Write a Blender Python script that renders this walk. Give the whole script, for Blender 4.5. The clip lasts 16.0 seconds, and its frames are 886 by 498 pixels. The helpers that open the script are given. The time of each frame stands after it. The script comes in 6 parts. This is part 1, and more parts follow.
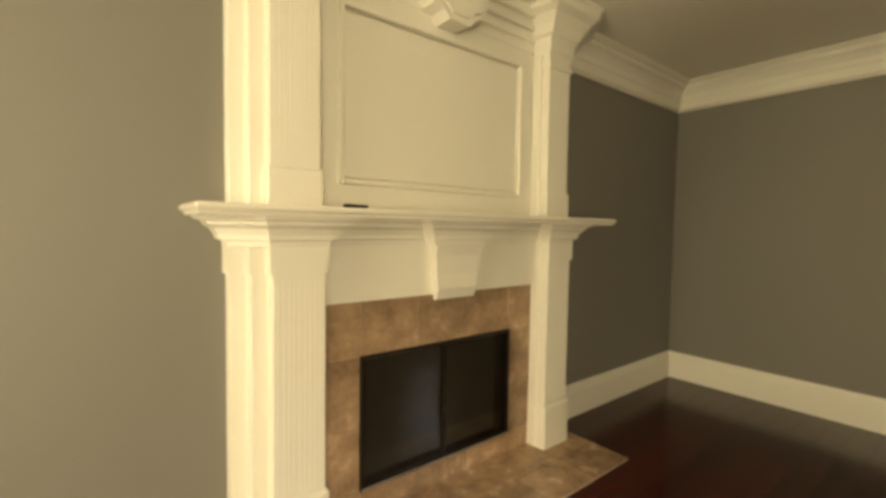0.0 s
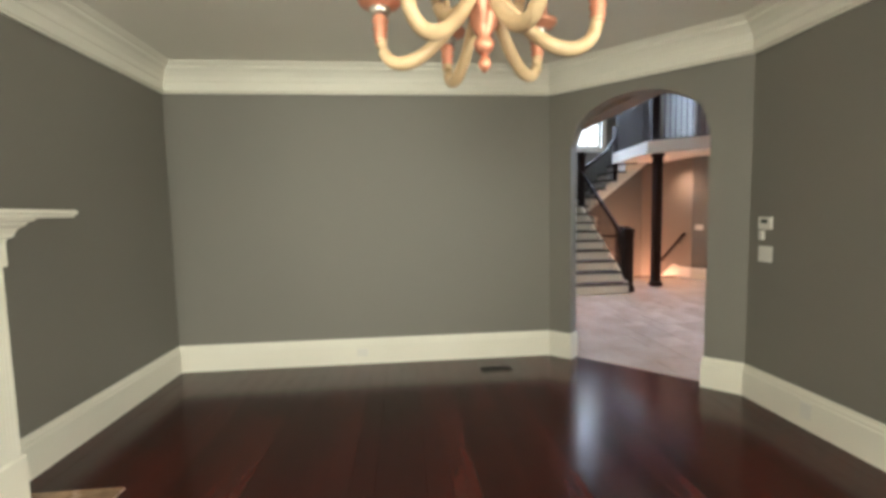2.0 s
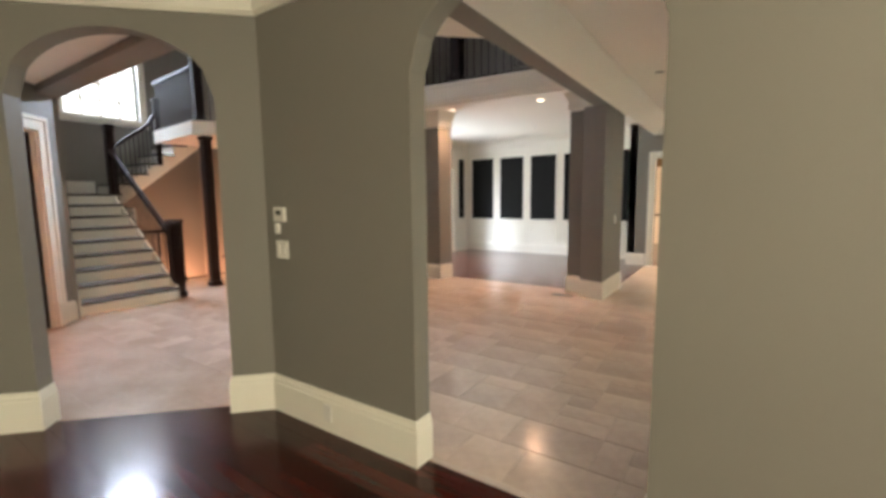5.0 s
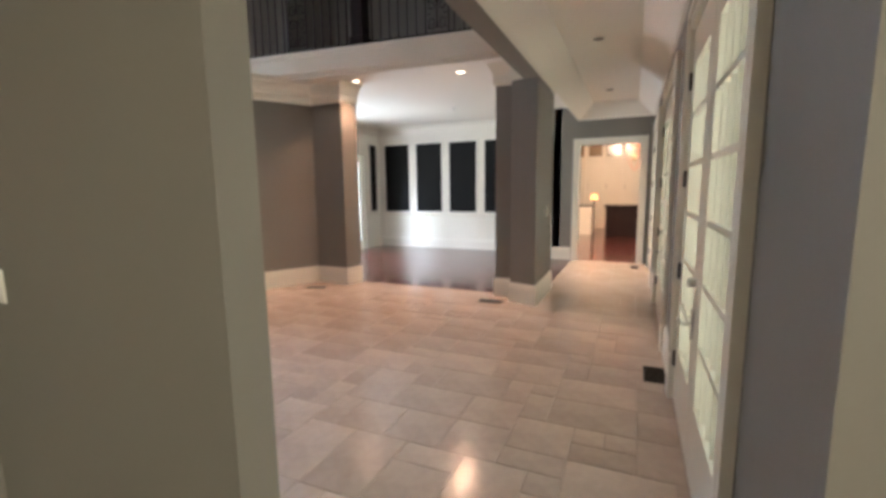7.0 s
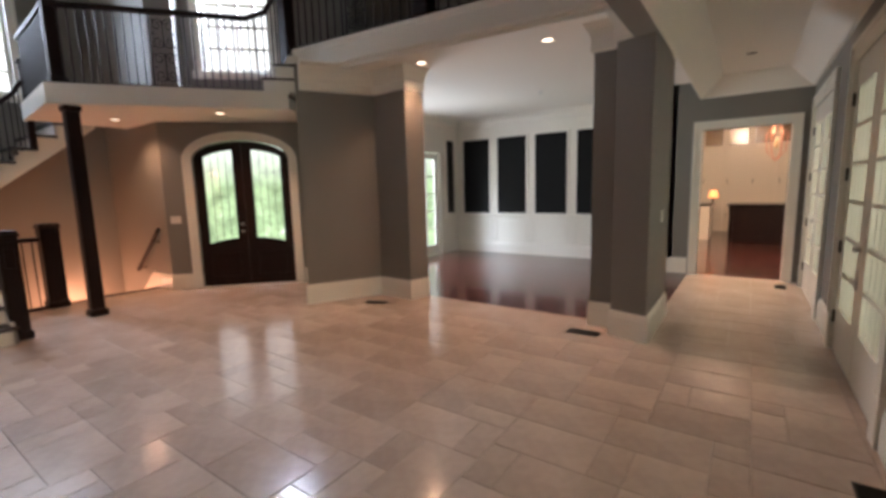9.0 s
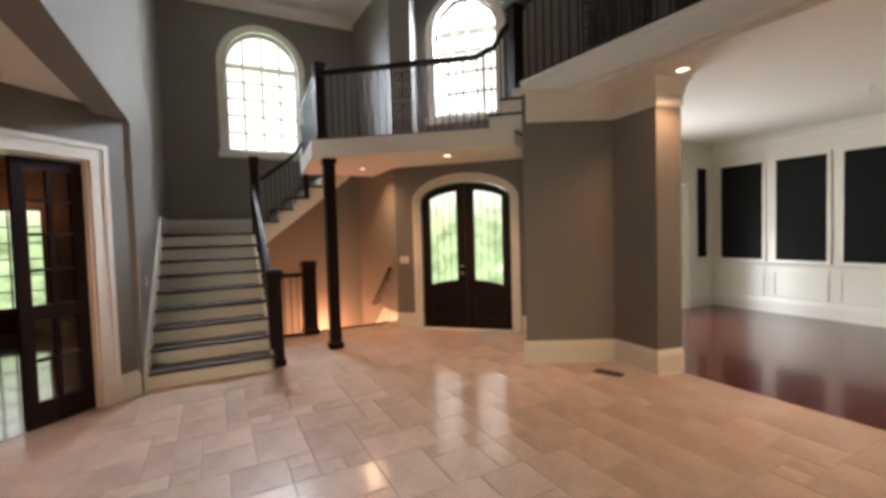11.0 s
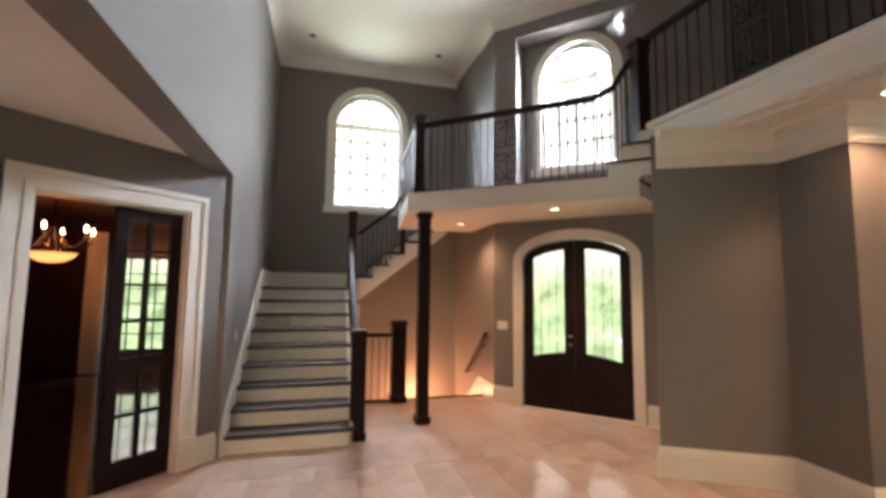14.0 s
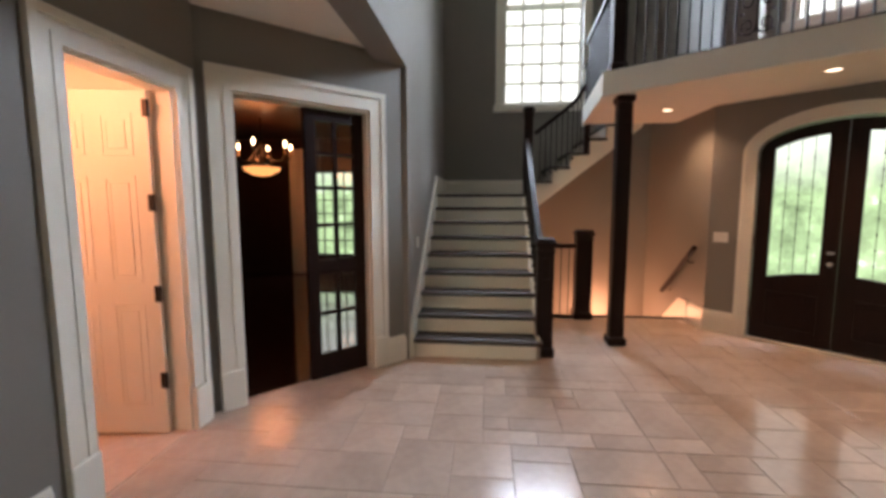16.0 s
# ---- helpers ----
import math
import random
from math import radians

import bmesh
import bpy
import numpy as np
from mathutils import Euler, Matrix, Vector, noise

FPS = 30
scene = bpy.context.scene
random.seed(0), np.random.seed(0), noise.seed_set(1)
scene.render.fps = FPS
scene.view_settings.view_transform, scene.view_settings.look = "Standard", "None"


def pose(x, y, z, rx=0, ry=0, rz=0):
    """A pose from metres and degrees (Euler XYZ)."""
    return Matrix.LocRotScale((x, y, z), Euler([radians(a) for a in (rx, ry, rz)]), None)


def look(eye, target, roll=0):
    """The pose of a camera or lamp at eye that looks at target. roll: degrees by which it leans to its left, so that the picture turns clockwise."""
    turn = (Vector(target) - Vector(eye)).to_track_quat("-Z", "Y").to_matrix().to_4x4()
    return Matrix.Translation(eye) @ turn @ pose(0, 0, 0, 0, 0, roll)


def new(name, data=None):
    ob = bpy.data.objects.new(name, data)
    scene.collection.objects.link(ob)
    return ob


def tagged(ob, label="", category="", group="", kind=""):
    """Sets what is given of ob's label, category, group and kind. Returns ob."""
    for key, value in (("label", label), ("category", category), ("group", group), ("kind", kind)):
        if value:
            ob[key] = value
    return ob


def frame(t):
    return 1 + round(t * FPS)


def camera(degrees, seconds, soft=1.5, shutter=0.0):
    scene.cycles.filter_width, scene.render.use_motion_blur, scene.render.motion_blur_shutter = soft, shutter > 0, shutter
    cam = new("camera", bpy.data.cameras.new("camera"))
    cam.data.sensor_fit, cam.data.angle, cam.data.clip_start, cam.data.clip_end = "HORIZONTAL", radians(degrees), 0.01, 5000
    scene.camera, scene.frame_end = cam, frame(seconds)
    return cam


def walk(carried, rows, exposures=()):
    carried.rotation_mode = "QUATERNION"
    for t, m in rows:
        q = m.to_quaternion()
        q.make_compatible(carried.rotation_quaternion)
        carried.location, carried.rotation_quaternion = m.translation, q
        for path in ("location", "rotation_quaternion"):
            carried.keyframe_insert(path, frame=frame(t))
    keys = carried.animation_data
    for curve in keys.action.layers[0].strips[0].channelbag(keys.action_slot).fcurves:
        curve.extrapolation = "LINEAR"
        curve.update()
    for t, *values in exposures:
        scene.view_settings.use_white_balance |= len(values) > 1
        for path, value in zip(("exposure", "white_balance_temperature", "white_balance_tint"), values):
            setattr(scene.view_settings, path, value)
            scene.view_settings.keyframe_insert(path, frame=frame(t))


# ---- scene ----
cam = camera(90.9, 16.0, soft=3.6)
PATH = [
    (0, (0.048, 0.084, 1.491), (1.285, 1.653, 1.394), 0.9),
    (0.5, (0.121, 0.168, 1.51), (1.724, 1.359, 1.395), 0.7),
    (1, (0.165, 0.122, 1.506), (2.018, 0.864, 1.383), -0.1),
    (1.5, (0.212, 0.027, 1.502), (2.19, 0.29, 1.359), -1.0),
    (2, (0.24, -0.1, 1.506), (2.226, -0.275, 1.346), -1.1),
    (2.5, (0.233, -0.226, 1.507), (2.156, -0.753, 1.339), -1.1),
    (3, (0.282, -0.3, 1.528), (2.086, -1.144, 1.345), -1.2),
    (3.5, (0.387, -0.41, 1.503), (2.032, -1.53, 1.311), -1.0),
    (4, (0.513, -0.53, 1.511), (1.988, -1.864, 1.306), -1.0),
    (4.5, (0.618, -0.765, 1.487), (1.908, -2.277, 1.271), -0.9),
    (5, (0.752, -1.002, 1.483), (1.871, -2.645, 1.256), -0.6),
    (5.2, (0.825, -1.094, 1.48), (1.882, -2.776, 1.252), -0.6),
    (7.3, (1.317, -2.255, 1.468), (2.104, -4.073, 1.194), -0.7),
    (7.5, (1.348, -2.382, 1.475), (2.145, -4.195, 1.196), -0.8),
    (8, (1.436, -2.629, 1.478), (2.267, -4.427, 1.205), -1.0),
    (8.5, (1.545, -2.874, 1.495), (2.488, -4.617, 1.229), -1.2),
    (9, (1.63, -3.131, 1.479), (2.768, -4.753, 1.21), -1.5),
    (9.5, (1.79, -3.3, 1.492), (3.123, -4.767, 1.229), -1.8),
    (10, (1.981, -3.413, 1.498), (3.503, -4.69, 1.263), -1.9),
    (10.2, (2.046, -3.457, 1.515), (3.64, -4.644, 1.288), -2.0),
    (12.3, (2.868, -3.898, 1.638), (4.74, -4.57, 1.846), -0.9),
    (12.5, (2.89, -3.932, 1.658), (4.763, -4.584, 1.914), -0.8),
    (13, (2.925, -3.939, 1.695), (4.796, -4.548, 2.054), -0.3),
    (13.5, (2.933, -3.909, 1.717), (4.823, -4.474, 2.044), 0.2),
    (14, (3.019, -3.868, 1.635), (4.945, -4.376, 1.817), 0.6),
    (14.5, (3.088, -3.847, 1.558), (5.044, -4.26, 1.6), 0.9),
    (15, (3.208, -3.816, 1.538), (5.191, -4.061, 1.45), 0.8),
    (15.5, (3.387, -3.685, 1.553), (5.379, -3.722, 1.381), 0.4),
    (16, (3.666, -3.661, 1.523), (5.644, -3.46, 1.311), -0.1),
]
walk(cam, [(t, look(eye, target, roll)) for t, eye, target, roll in PATH],
     exposures=[(0, 0.22, 8200, 13), (0.5, 0.38, 8100, 10), (1.0, 0.62, 6900, 10), (2.0, 1.2, 5700, 12), (2.5, 1.24, 5750, 13), (3.0, 1.2, 5800, 14), (3.5, 1.28, 5950, 14), (4, 1.28, 6100, 14), (5, 1.25, 6400, 14), (7.5, 1.16, 6000, 16), (8, 0.66, 6050, 17), (8.5, 0.46, 6100, 18), (10, 0.58, 6650, 15), (12.5, 0.84, 6850, 15), (13.5, 0.9, 6850, 16), (14.5, 0.74, 6550, 16), (16, 0.45, 6500, 14)])

# ---- world and sun ----
world = bpy.data.worlds.new("world")
scene.world = world
world.use_nodes = True
wn = world.node_tree
sky = wn.nodes.new("ShaderNodeTexSky")
sky.sky_type, sky.sun_disc = "NISHITA", False
sky.sun_elevation, sky.sun_rotation = radians(52), radians(-15)
wn.nodes["Background"].inputs["Strength"].default_value = 0.10
wn.links.new(sky.outputs[0], wn.nodes["Background"].inputs["Color"])
sun = new("sun", bpy.data.lights.new("sun", "SUN"))
sun.data.energy, sun.data.angle, sun.data.color = 2.5, radians(0.5), (1.0, 0.95, 0.86)
sun.matrix_world = look((-8, 30, 40), (0, 0, 0))


def area(name, eye, target, sx, sy, watts, colour):
    """An area lamp standing in for daylight in or beyond a window's opening."""
    data = bpy.data.lights.new(name, "AREA")
    data.shape, data.size, data.size_y, data.energy, data.color = "RECTANGLE", sx, sy, watts, colour
    ob = new(name, data)
    ob.matrix_world = look(eye, target)
    return ob


def bulb(name, at, watts, colour, radius=0.05, cone=0):
    data = bpy.data.lights.new(name, "SPOT" if cone else "POINT")
    data.energy, data.color, data.shadow_soft_size = watts, colour, radius
    if cone:
        data.spot_size, data.spot_blend = radians(cone), 0.6
    ob = new(name, data)
    ob.matrix_world = PLACE @ pose(*at)
    return ob


# The entrance wing is drawn about its own origin and set down here.
WING = Matrix.Translation((0.2357, -0.0981, 0.0)) @ Matrix.Scale(0.955, 4)
PLACE = Matrix.Identity(4)
WARM = (1.0, 0.58, 0.34)
LEAF = (1.0, 0.93, 0.68)
BLUE = (0.72, 0.84, 1.0)
# living-room windows, behind the walker; the south one is added to light the fireplace
area("daylight_living", (-3.10, 0.93, 1.6), (0, 0.93, 1.6), 1.45, 1.95, 95, LEAF)
area("daylight_living", (-1.45, -2.91, 1.6), (-1.45, 0, 1.6), 1.45, 1.95, 120, LEAF)
# tall hall windows: unseen lamps outside for sky above and bright ground below them
area("daylight_stair", (14.6, -4.58, 8.1), (11.4, -4.58, 4.4), 3.2, 2.6, 1950, BLUE)
area("daylight_stair_low", (14.8, -4.58, 0.9), (11.4, -4.58, 4.6), 6.0, 4.0, 600, (0.86, 1.0, 0.86))
area("daylight_stair_side", (14.8, -1.9, 6.2), (11.4, -4.58, 4.3), 2.6, 2.4, 900, BLUE)
area("daylight_alcove", (8.53, -7.98, 5.1), (8.3, -6.0, 3.4), 0.9, 1.3, 1000, BLUE)
# glazed doors of the hall
for yy in (-4.50, -7.28, -10.05):
    area("daylight_hall", (0.38, yy, 1.3), (4.0, yy, 1.3), 1.5, 2.3, 22, (0.97, 1.0, 0.84))
# added dining-room window, unseen behind the pier, to brighten the room
area("daylight_dining", (7.75, -9.45, 1.5), (3, -9.45, 1.5), 1.5, 1.9, 66, (0.86, 0.92, 1.0))

# ---- materials ----


def mat(name, col, rough=0.5, var=0.10, scale=2.0, fine=60.0, bump=0.03, metal=0.0, coat=0.0, stretch=None, dark=None, rand=0.0, spec=0.5):
    """A procedural surface: base colour that drifts at two scales, with fine relief."""
    m = bpy.data.materials.new(name)
    m.use_nodes = True
    n, l = m.node_tree.nodes, m.node_tree.links
    b = n["Principled BSDF"]
    tc = n.new("ShaderNodeTexCoord")
    mp = n.new("ShaderNodeMapping")
    if stretch:
        mp.inputs["Scale"].default_value = stretch
    l.new(tc.outputs["Object"], mp.inputs["Vector"])
    big, small = n.new("ShaderNodeTexNoise"), n.new("ShaderNodeTexNoise")
    big.inputs["Scale"].default_value, small.inputs["Scale"].default_value = scale, fine
    big.inputs["Detail"].default_value, small.inputs["Detail"].default_value = 4, 3
    l.new(mp.outputs[0], big.inputs["Vector"])
    l.new(mp.outputs[0], small.inputs["Vector"])
    add = n.new("ShaderNodeMath")
    add.operation = "MULTIPLY_ADD"
    l.new(small.outputs["Fac"], add.inputs[0])
    add.inputs[1].default_value = 0.35
    l.new(big.outputs["Fac"], add.inputs[2])
    ramp = n.new("ShaderNodeValToRGB")
    ramp.color_ramp.elements[0].position, ramp.color_ramp.elements[1].position = 0.35, 1.0
    lo = dark or [c * (1 - var) for c in col]
    hi = [min(1, c * (1 + var)) for c in col]
    ramp.color_ramp.elements[0].color = (*lo, 1)
    ramp.color_ramp.elements[1].color = (*hi, 1)
    l.new(add.outputs[0], ramp.inputs["Fac"])
    out = ramp.outputs["Color"]
    if rand:
        info, hsv, rng = n.new("ShaderNodeObjectInfo"), n.new("ShaderNodeHueSaturation"), n.new("ShaderNodeMapRange")
        rng.inputs["To Min"].default_value, rng.inputs["To Max"].default_value = 1 - rand, 1 + rand
        l.new(info.outputs["Random"], rng.inputs["Value"])
        l.new(rng.outputs[0], hsv.inputs["Value"])
        l.new(out, hsv.inputs["Color"])
        out = hsv.outputs["Color"]
    l.new(out, b.inputs["Base Color"])
    rr = n.new("ShaderNodeMapRange")
    rr.inputs["To Min"].default_value, rr.inputs["To Max"].default_value = max(0.02, rough * 0.8), min(1, rough * 1.2)
    l.new(big.outputs["Fac"], rr.inputs["Value"])
    l.new(rr.outputs[0], b.inputs["Roughness"])
    b.inputs["Metallic"].default_value = metal
    b.inputs["Coat Weight"].default_value = coat
    b.inputs["Coat Roughness"].default_value = 0.08
    b.inputs["Specular IOR Level"].default_value = spec
    if bump:
        bp = n.new("ShaderNodeBump")
        bp.inputs["Strength"].default_value, bp.inputs["Distance"].default_value = bump * 4, 0.004
        l.new(add.outputs[0], bp.inputs["Height"])
        l.new(bp.outputs[0], b.inputs["Normal"])
    return m


def mat_glow(name, col, strength):
    m = bpy.data.materials.new(name)
    m.use_nodes = True
    b = m.node_tree.nodes["Principled BSDF"]
    b.inputs["Base Color"].default_value = (*col, 1)
    b.inputs["Emission Color"].default_value = (*col, 1)
    b.inputs["Emission Strength"].default_value = strength
    return m


def mat_glass(name, col=(1, 1, 1), rough=0.0):
    m = bpy.data.materials.new(name)
    m.use_nodes = True
    n, l = m.node_tree.nodes, m.node_tree.links
    n.remove(n["Principled BSDF"])
    mix, tr, gl, fr = n.new("ShaderNodeMixShader"), n.new("ShaderNodeBsdfTransparent"), n.new("ShaderNodeBsdfGlossy"), n.new("ShaderNodeMath")
    lw, pw = n.new("ShaderNodeLayerWeight"), n.new("ShaderNodeMath")
    lw.inputs["Blend"].default_value = 0.5
    pw.operation, fr.operation = "POWER", "MULTIPLY_ADD"
    pw.inputs[1].default_value, fr.inputs[1].default_value, fr.inputs[2].default_value = 4.0, 0.6, 0.035
    l.new(lw.outputs["Facing"], pw.inputs[0])
    l.new(pw.outputs[0], fr.inputs[0])
    tr.inputs["Color"].default_value = (*col, 1)
    gl.inputs["Roughness"].default_value = rough
    l.new(fr.outputs[0], mix.inputs["Fac"])
    l.new(tr.outputs[0], mix.inputs[1])
    l.new(gl.outputs[0], mix.inputs[2])
    l.new(mix.outputs[0], n["Material Output"].inputs["Surface"])
    return m


def mat_garden(name, strength, tone_low, tone_high, z0, z1):
    """Sunlit trees below a pale sky, far outside the windows."""
    m = bpy.data.materials.new(name)
    m.use_nodes = True
    n, l = m.node_tree.nodes, m.node_tree.links
    n.remove(n["Principled BSDF"])
    em, tc, noi, ramp, sep, rng, mix = (n.new("ShaderNode" + k) for k in ("Emission", "TexCoord", "TexNoise", "ValToRGB", "SeparateXYZ", "MapRange", "Mix"))
    noi.inputs["Scale"].default_value, noi.inputs["Detail"].default_value, noi.inputs["Roughness"].default_value = 1.3, 7, 0.65
    mix.data_type = "RGBA"
    l.new(tc.outputs["Object"], noi.inputs["Vector"])
    l.new(tc.outputs["Object"], sep.inputs[0])
    ramp.color_ramp.elements[0].position, ramp.color_ramp.elements[1].position = 0.32, 0.62
    ramp.color_ramp.elements[0].color = (*[c * 0.35 for c in tone_low], 1)
    ramp.color_ramp.elements[1].color = (*tone_low, 1)
    e = ramp.color_ramp.elements.new(0.72)
    e.color = (*tone_high, 1)
    l.new(noi.outputs["Fac"], ramp.inputs["Fac"])
    rng.inputs["From Min"].default_value, rng.inputs["From Max"].default_value = z0, z1
    l.new(sep.outputs["Z"], rng.inputs["Value"])
    l.new(rng.outputs[0], mix.inputs["Factor"])
    l.new(ramp.outputs["Color"], mix.inputs["A"])
    mix.inputs["B"].default_value = (*tone_high, 1)
    l.new(mix.outputs["Result"], em.inputs["Color"])
    em.inputs["Strength"].default_value = strength
    l.new(em.outputs[0], n["Material Output"].inputs["Surface"])
    return m


WALL = mat("taupe_wall_paint", (0.195, 0.182, 0.160), 0.55, 0.05, 0.8, 180, 0.05)
WHITE = mat("ivory_trim_paint", (0.78, 0.75, 0.66), 0.32, 0.03, 1.5, 90, 0.02)
CEIL = mat("ceiling_paint", (0.80, 0.77, 0.69), 0.75, 0.03, 0.7, 160, 0.04)
CHERRY = mat("cherry_floor_boards", (0.042, 0.0085, 0.006), 0.17, 0.5, 1.6, 40, 0.03, coat=0.0, stretch=(0.5, 6, 6), rand=0.38, spec=0.36)
CHERRY2 = mat("dark_floor_boards", (0.095, 0.026, 0.020), 0.20, 0.35, 1.6, 40, 0.03, coat=0.3, stretch=(6, 0.5, 6), rand=0.25)
TRAV = mat("travertine_tile", (0.56, 0.45, 0.37), 0.17, 0.18, 2.2, 16, 0.06, rand=0.10, dark=(0.44, 0.34, 0.27))
GROUT = mat("grout", (0.47, 0.375, 0.305), 0.6, 0.15, 8, 120, 0.08)
ESPRESSO = mat("espresso_stained_wood", (0.014, 0.006, 0.005), 0.44, 0.30, 3, 50, 0.04, stretch=(8, 8, 0.8), coat=0.0, spec=0.16)
IRON = mat("wrought_iron", (0.018, 0.017, 0.018), 0.42, 0.25, 8, 90, 0.06, metal=0.6)
BRONZE = mat("dark_bronze", (0.035, 0.026, 0.02), 0.38, 0.25, 10, 90, 0.03, metal=0.8)
NICKEL = mat("satin_nickel", (0.55, 0.53, 0.50), 0.3, 0.08, 8, 90, 0.01, metal=1.0)
SLATE = mat("fireplace_tile", (0.40, 0.27, 0.17), 0.26, 0.35, 7.0, 30, 0.06, rand=0.22, dark=(0.17, 0.105, 0.065))
SOOT = mat("sooty_firebrick", (0.035, 0.030, 0.027), 0.9, 0.4, 5, 40, 0.12)
LOG = mat("charred_log", (0.06, 0.045, 0.035), 0.9, 0.4, 9, 60, 0.2)
BLACKPANEL = mat("black_panel", (0.009, 0.009, 0.009), 0.7, 0.2, 3, 70, 0.03, spec=0.12)
PLASTIC = mat("white_plastic", (0.72, 0.70, 0.65), 0.4, 0.03, 5, 90, 0.01)
TREAD = mat("stair_tread_wood", (0.034, 0.021, 0.015), 0.55, 0.30, 2, 40, 0.04, stretch=(6, 0.6, 6), coat=0.05)
BRASS = mat("aged_copper", (0.62, 0.27, 0.17), 0.36, 0.30, 9, 60, 0.08, metal=0.45)
CREAM = mat("cream_enamel", (0.62, 0.45, 0.26), 0.35, 0.22, 7, 60, 0.04)
GLASS = mat_glass("window_glass")
SMOKE = mat_glass("smoked_firebox_glass", (0.46, 0.43, 0.39))
CABINET = mat("white_cabinet_paint", (0.72, 0.66, 0.56), 0.35, 0.03, 2, 60, 0.01)
GRANITE = mat("dark_granite", (0.03, 0.022, 0.02), 0.15, 0.5, 30, 140, 0.02)
LAMP_ON = mat_glow("lit_lamp", (1.0, 0.78, 0.55), 2.6)
LAMP_OFF = mat("dark_lamp_well", (0.05, 0.045, 0.04), 0.5, 0.2, 6, 60, 0.02)
BOWL = mat_glow("amber_bowl", (1.0, 0.40, 0.12), 1.1)
FLAME = mat_glow("amber_flame_bulb", (1.0, 0.66, 0.36), 9.0)
SHEER = mat("sheer_curtain", (0.75, 0.73, 0.66), 0.9, 0.05, 4, 80, 0.05)

# ---- builders ----


def obj(name, bm, material, parent=None, smooth=False):
    bmesh.ops.recalc_face_normals(bm, faces=bm.faces)
    me = bpy.data.meshes.new(name)
    bm.to_mesh(me)
    bm.free()
    if smooth:
        for p in me.polygons:
            p.use_smooth = True
    me.materials.append(material)
    ob = new(name, me)
    if parent is not None:
        ob.parent = parent
    else:
        ob.matrix_world = PLACE
    return ob


def part(name, bm, material, parent, label="", smooth=False):
    ob = obj(name, bm, material, parent, smooth)
    return tagged(ob, label) if label else ob


def thing(name, at, rz, label, category, group=""):
    """An Empty at a thing's base that holds its parts."""
    e = new(name)
    e.empty_display_size = 0.1
    e.matrix_world = PLACE @ pose(*at, 0, 0, rz)
    return tagged(e, label, category, group)


def setting(name, bm, material, label, category):
    return tagged(obj(name, bm, material), label, category, kind="structure")


def add_box(bm, x0, x1, y0, y1, z0, z1, bevel=0.0):
    r = bmesh.ops.create_cube(bm, size=1, matrix=Matrix.LocRotScale(((x0 + x1) / 2, (y0 + y1) / 2, (z0 + z1) / 2), None, (abs(x1 - x0), abs(y1 - y0), abs(z1 - z0))))
    if bevel:
        es = list({e for v in r["verts"] for e in v.link_edges})
        bmesh.ops.bevel(bm, geom=es, offset=bevel, segments=1, affect="EDGES")
    return bm


def box(x0, x1, y0, y1, z0, z1, bevel=0.0):
    return add_box(bmesh.new(), x0, x1, y0, y1, z0, z1, bevel)


def add_prism(bm, poly, z0, z1):
    lo = [bm.verts.new((x, y, z0)) for x, y in poly]
    hi = [bm.verts.new((x, y, z1)) for x, y in poly]
    bm.faces.new(lo)
    bm.faces.new(hi)
    for i in range(len(poly)):
        j = (i + 1) % len(poly)
        bm.faces.new((lo[i], lo[j], hi[j], hi[i]))
    return bm


def prism(poly, z0, z1):
    return add_prism(bmesh.new(), poly, z0, z1)


def add_plate(bm, poly, y0, y1):
    """A flat outline in x and z, given depth along y."""
    a = [bm.verts.new((x, y0, z)) for x, z in poly]
    b = [bm.verts.new((x, y1, z)) for x, z in poly]
    bm.faces.new(a)
    bm.faces.new(b)
    for i in range(len(poly)):
        j = (i + 1) % len(poly)
        bm.faces.new((a[i], a[j], b[j], b[i]))
    return bm


def add_lathe(bm, prof, n=16, at=(0, 0, 0)):
    rings = []
    for r, z in prof:
        rings.append([bm.verts.new((at[0] + r * math.cos(2 * math.pi * k / n), at[1] + r * math.sin(2 * math.pi * k / n), at[2] + z)) for k in range(n)])
    for a, b in zip(rings, rings[1:]):
        for k in range(n):
            bm.faces.new((a[k], a[(k + 1) % n], b[(k + 1) % n], b[k]))
    bm.faces.new(rings[0])
    bm.faces.new(rings[-1])
    return bm


def lathe(prof, n=16, at=(0, 0, 0)):
    return add_lathe(bmesh.new(), prof, n, at)


def add_tube(bm, pts, r, n=8, square=False):
    """A bar of round or square section along a line of points."""
    pts = [Vector(p) for p in pts]
    rings = []
    for i, p in enumerate(pts):
        d = (pts[min(i + 1, len(pts) - 1)] - pts[max(i - 1, 0)]).normalized()
        up = Vector((0, 0, 1)) if abs(d.z) < 0.95 else Vector((1, 0, 0))
        s = d.cross(up).normalized()
        u = s.cross(d)
        rr = r[i] if isinstance(r, (list, tuple)) else r
        k0 = 4 if square else n
        ph = math.pi / 4 if square else 0
        rings.append([bm.verts.new(p + rr * (math.cos(2 * math.pi * k / k0 + ph) * s + math.sin(2 * math.pi * k / k0 + ph) * u)) for k in range(k0)])
    m = len(rings[0])
    for a, b in zip(rings, rings[1:]):
        for k in range(m):
            bm.faces.new((a[k], a[(k + 1) % m], b[(k + 1) % m], b[k]))
    bm.faces.new(rings[0])
    bm.faces.new(rings[-1])
    return bm


def tube(pts, r, n=8, square=False):
    return add_tube(bmesh.new(), pts, r, n, square)


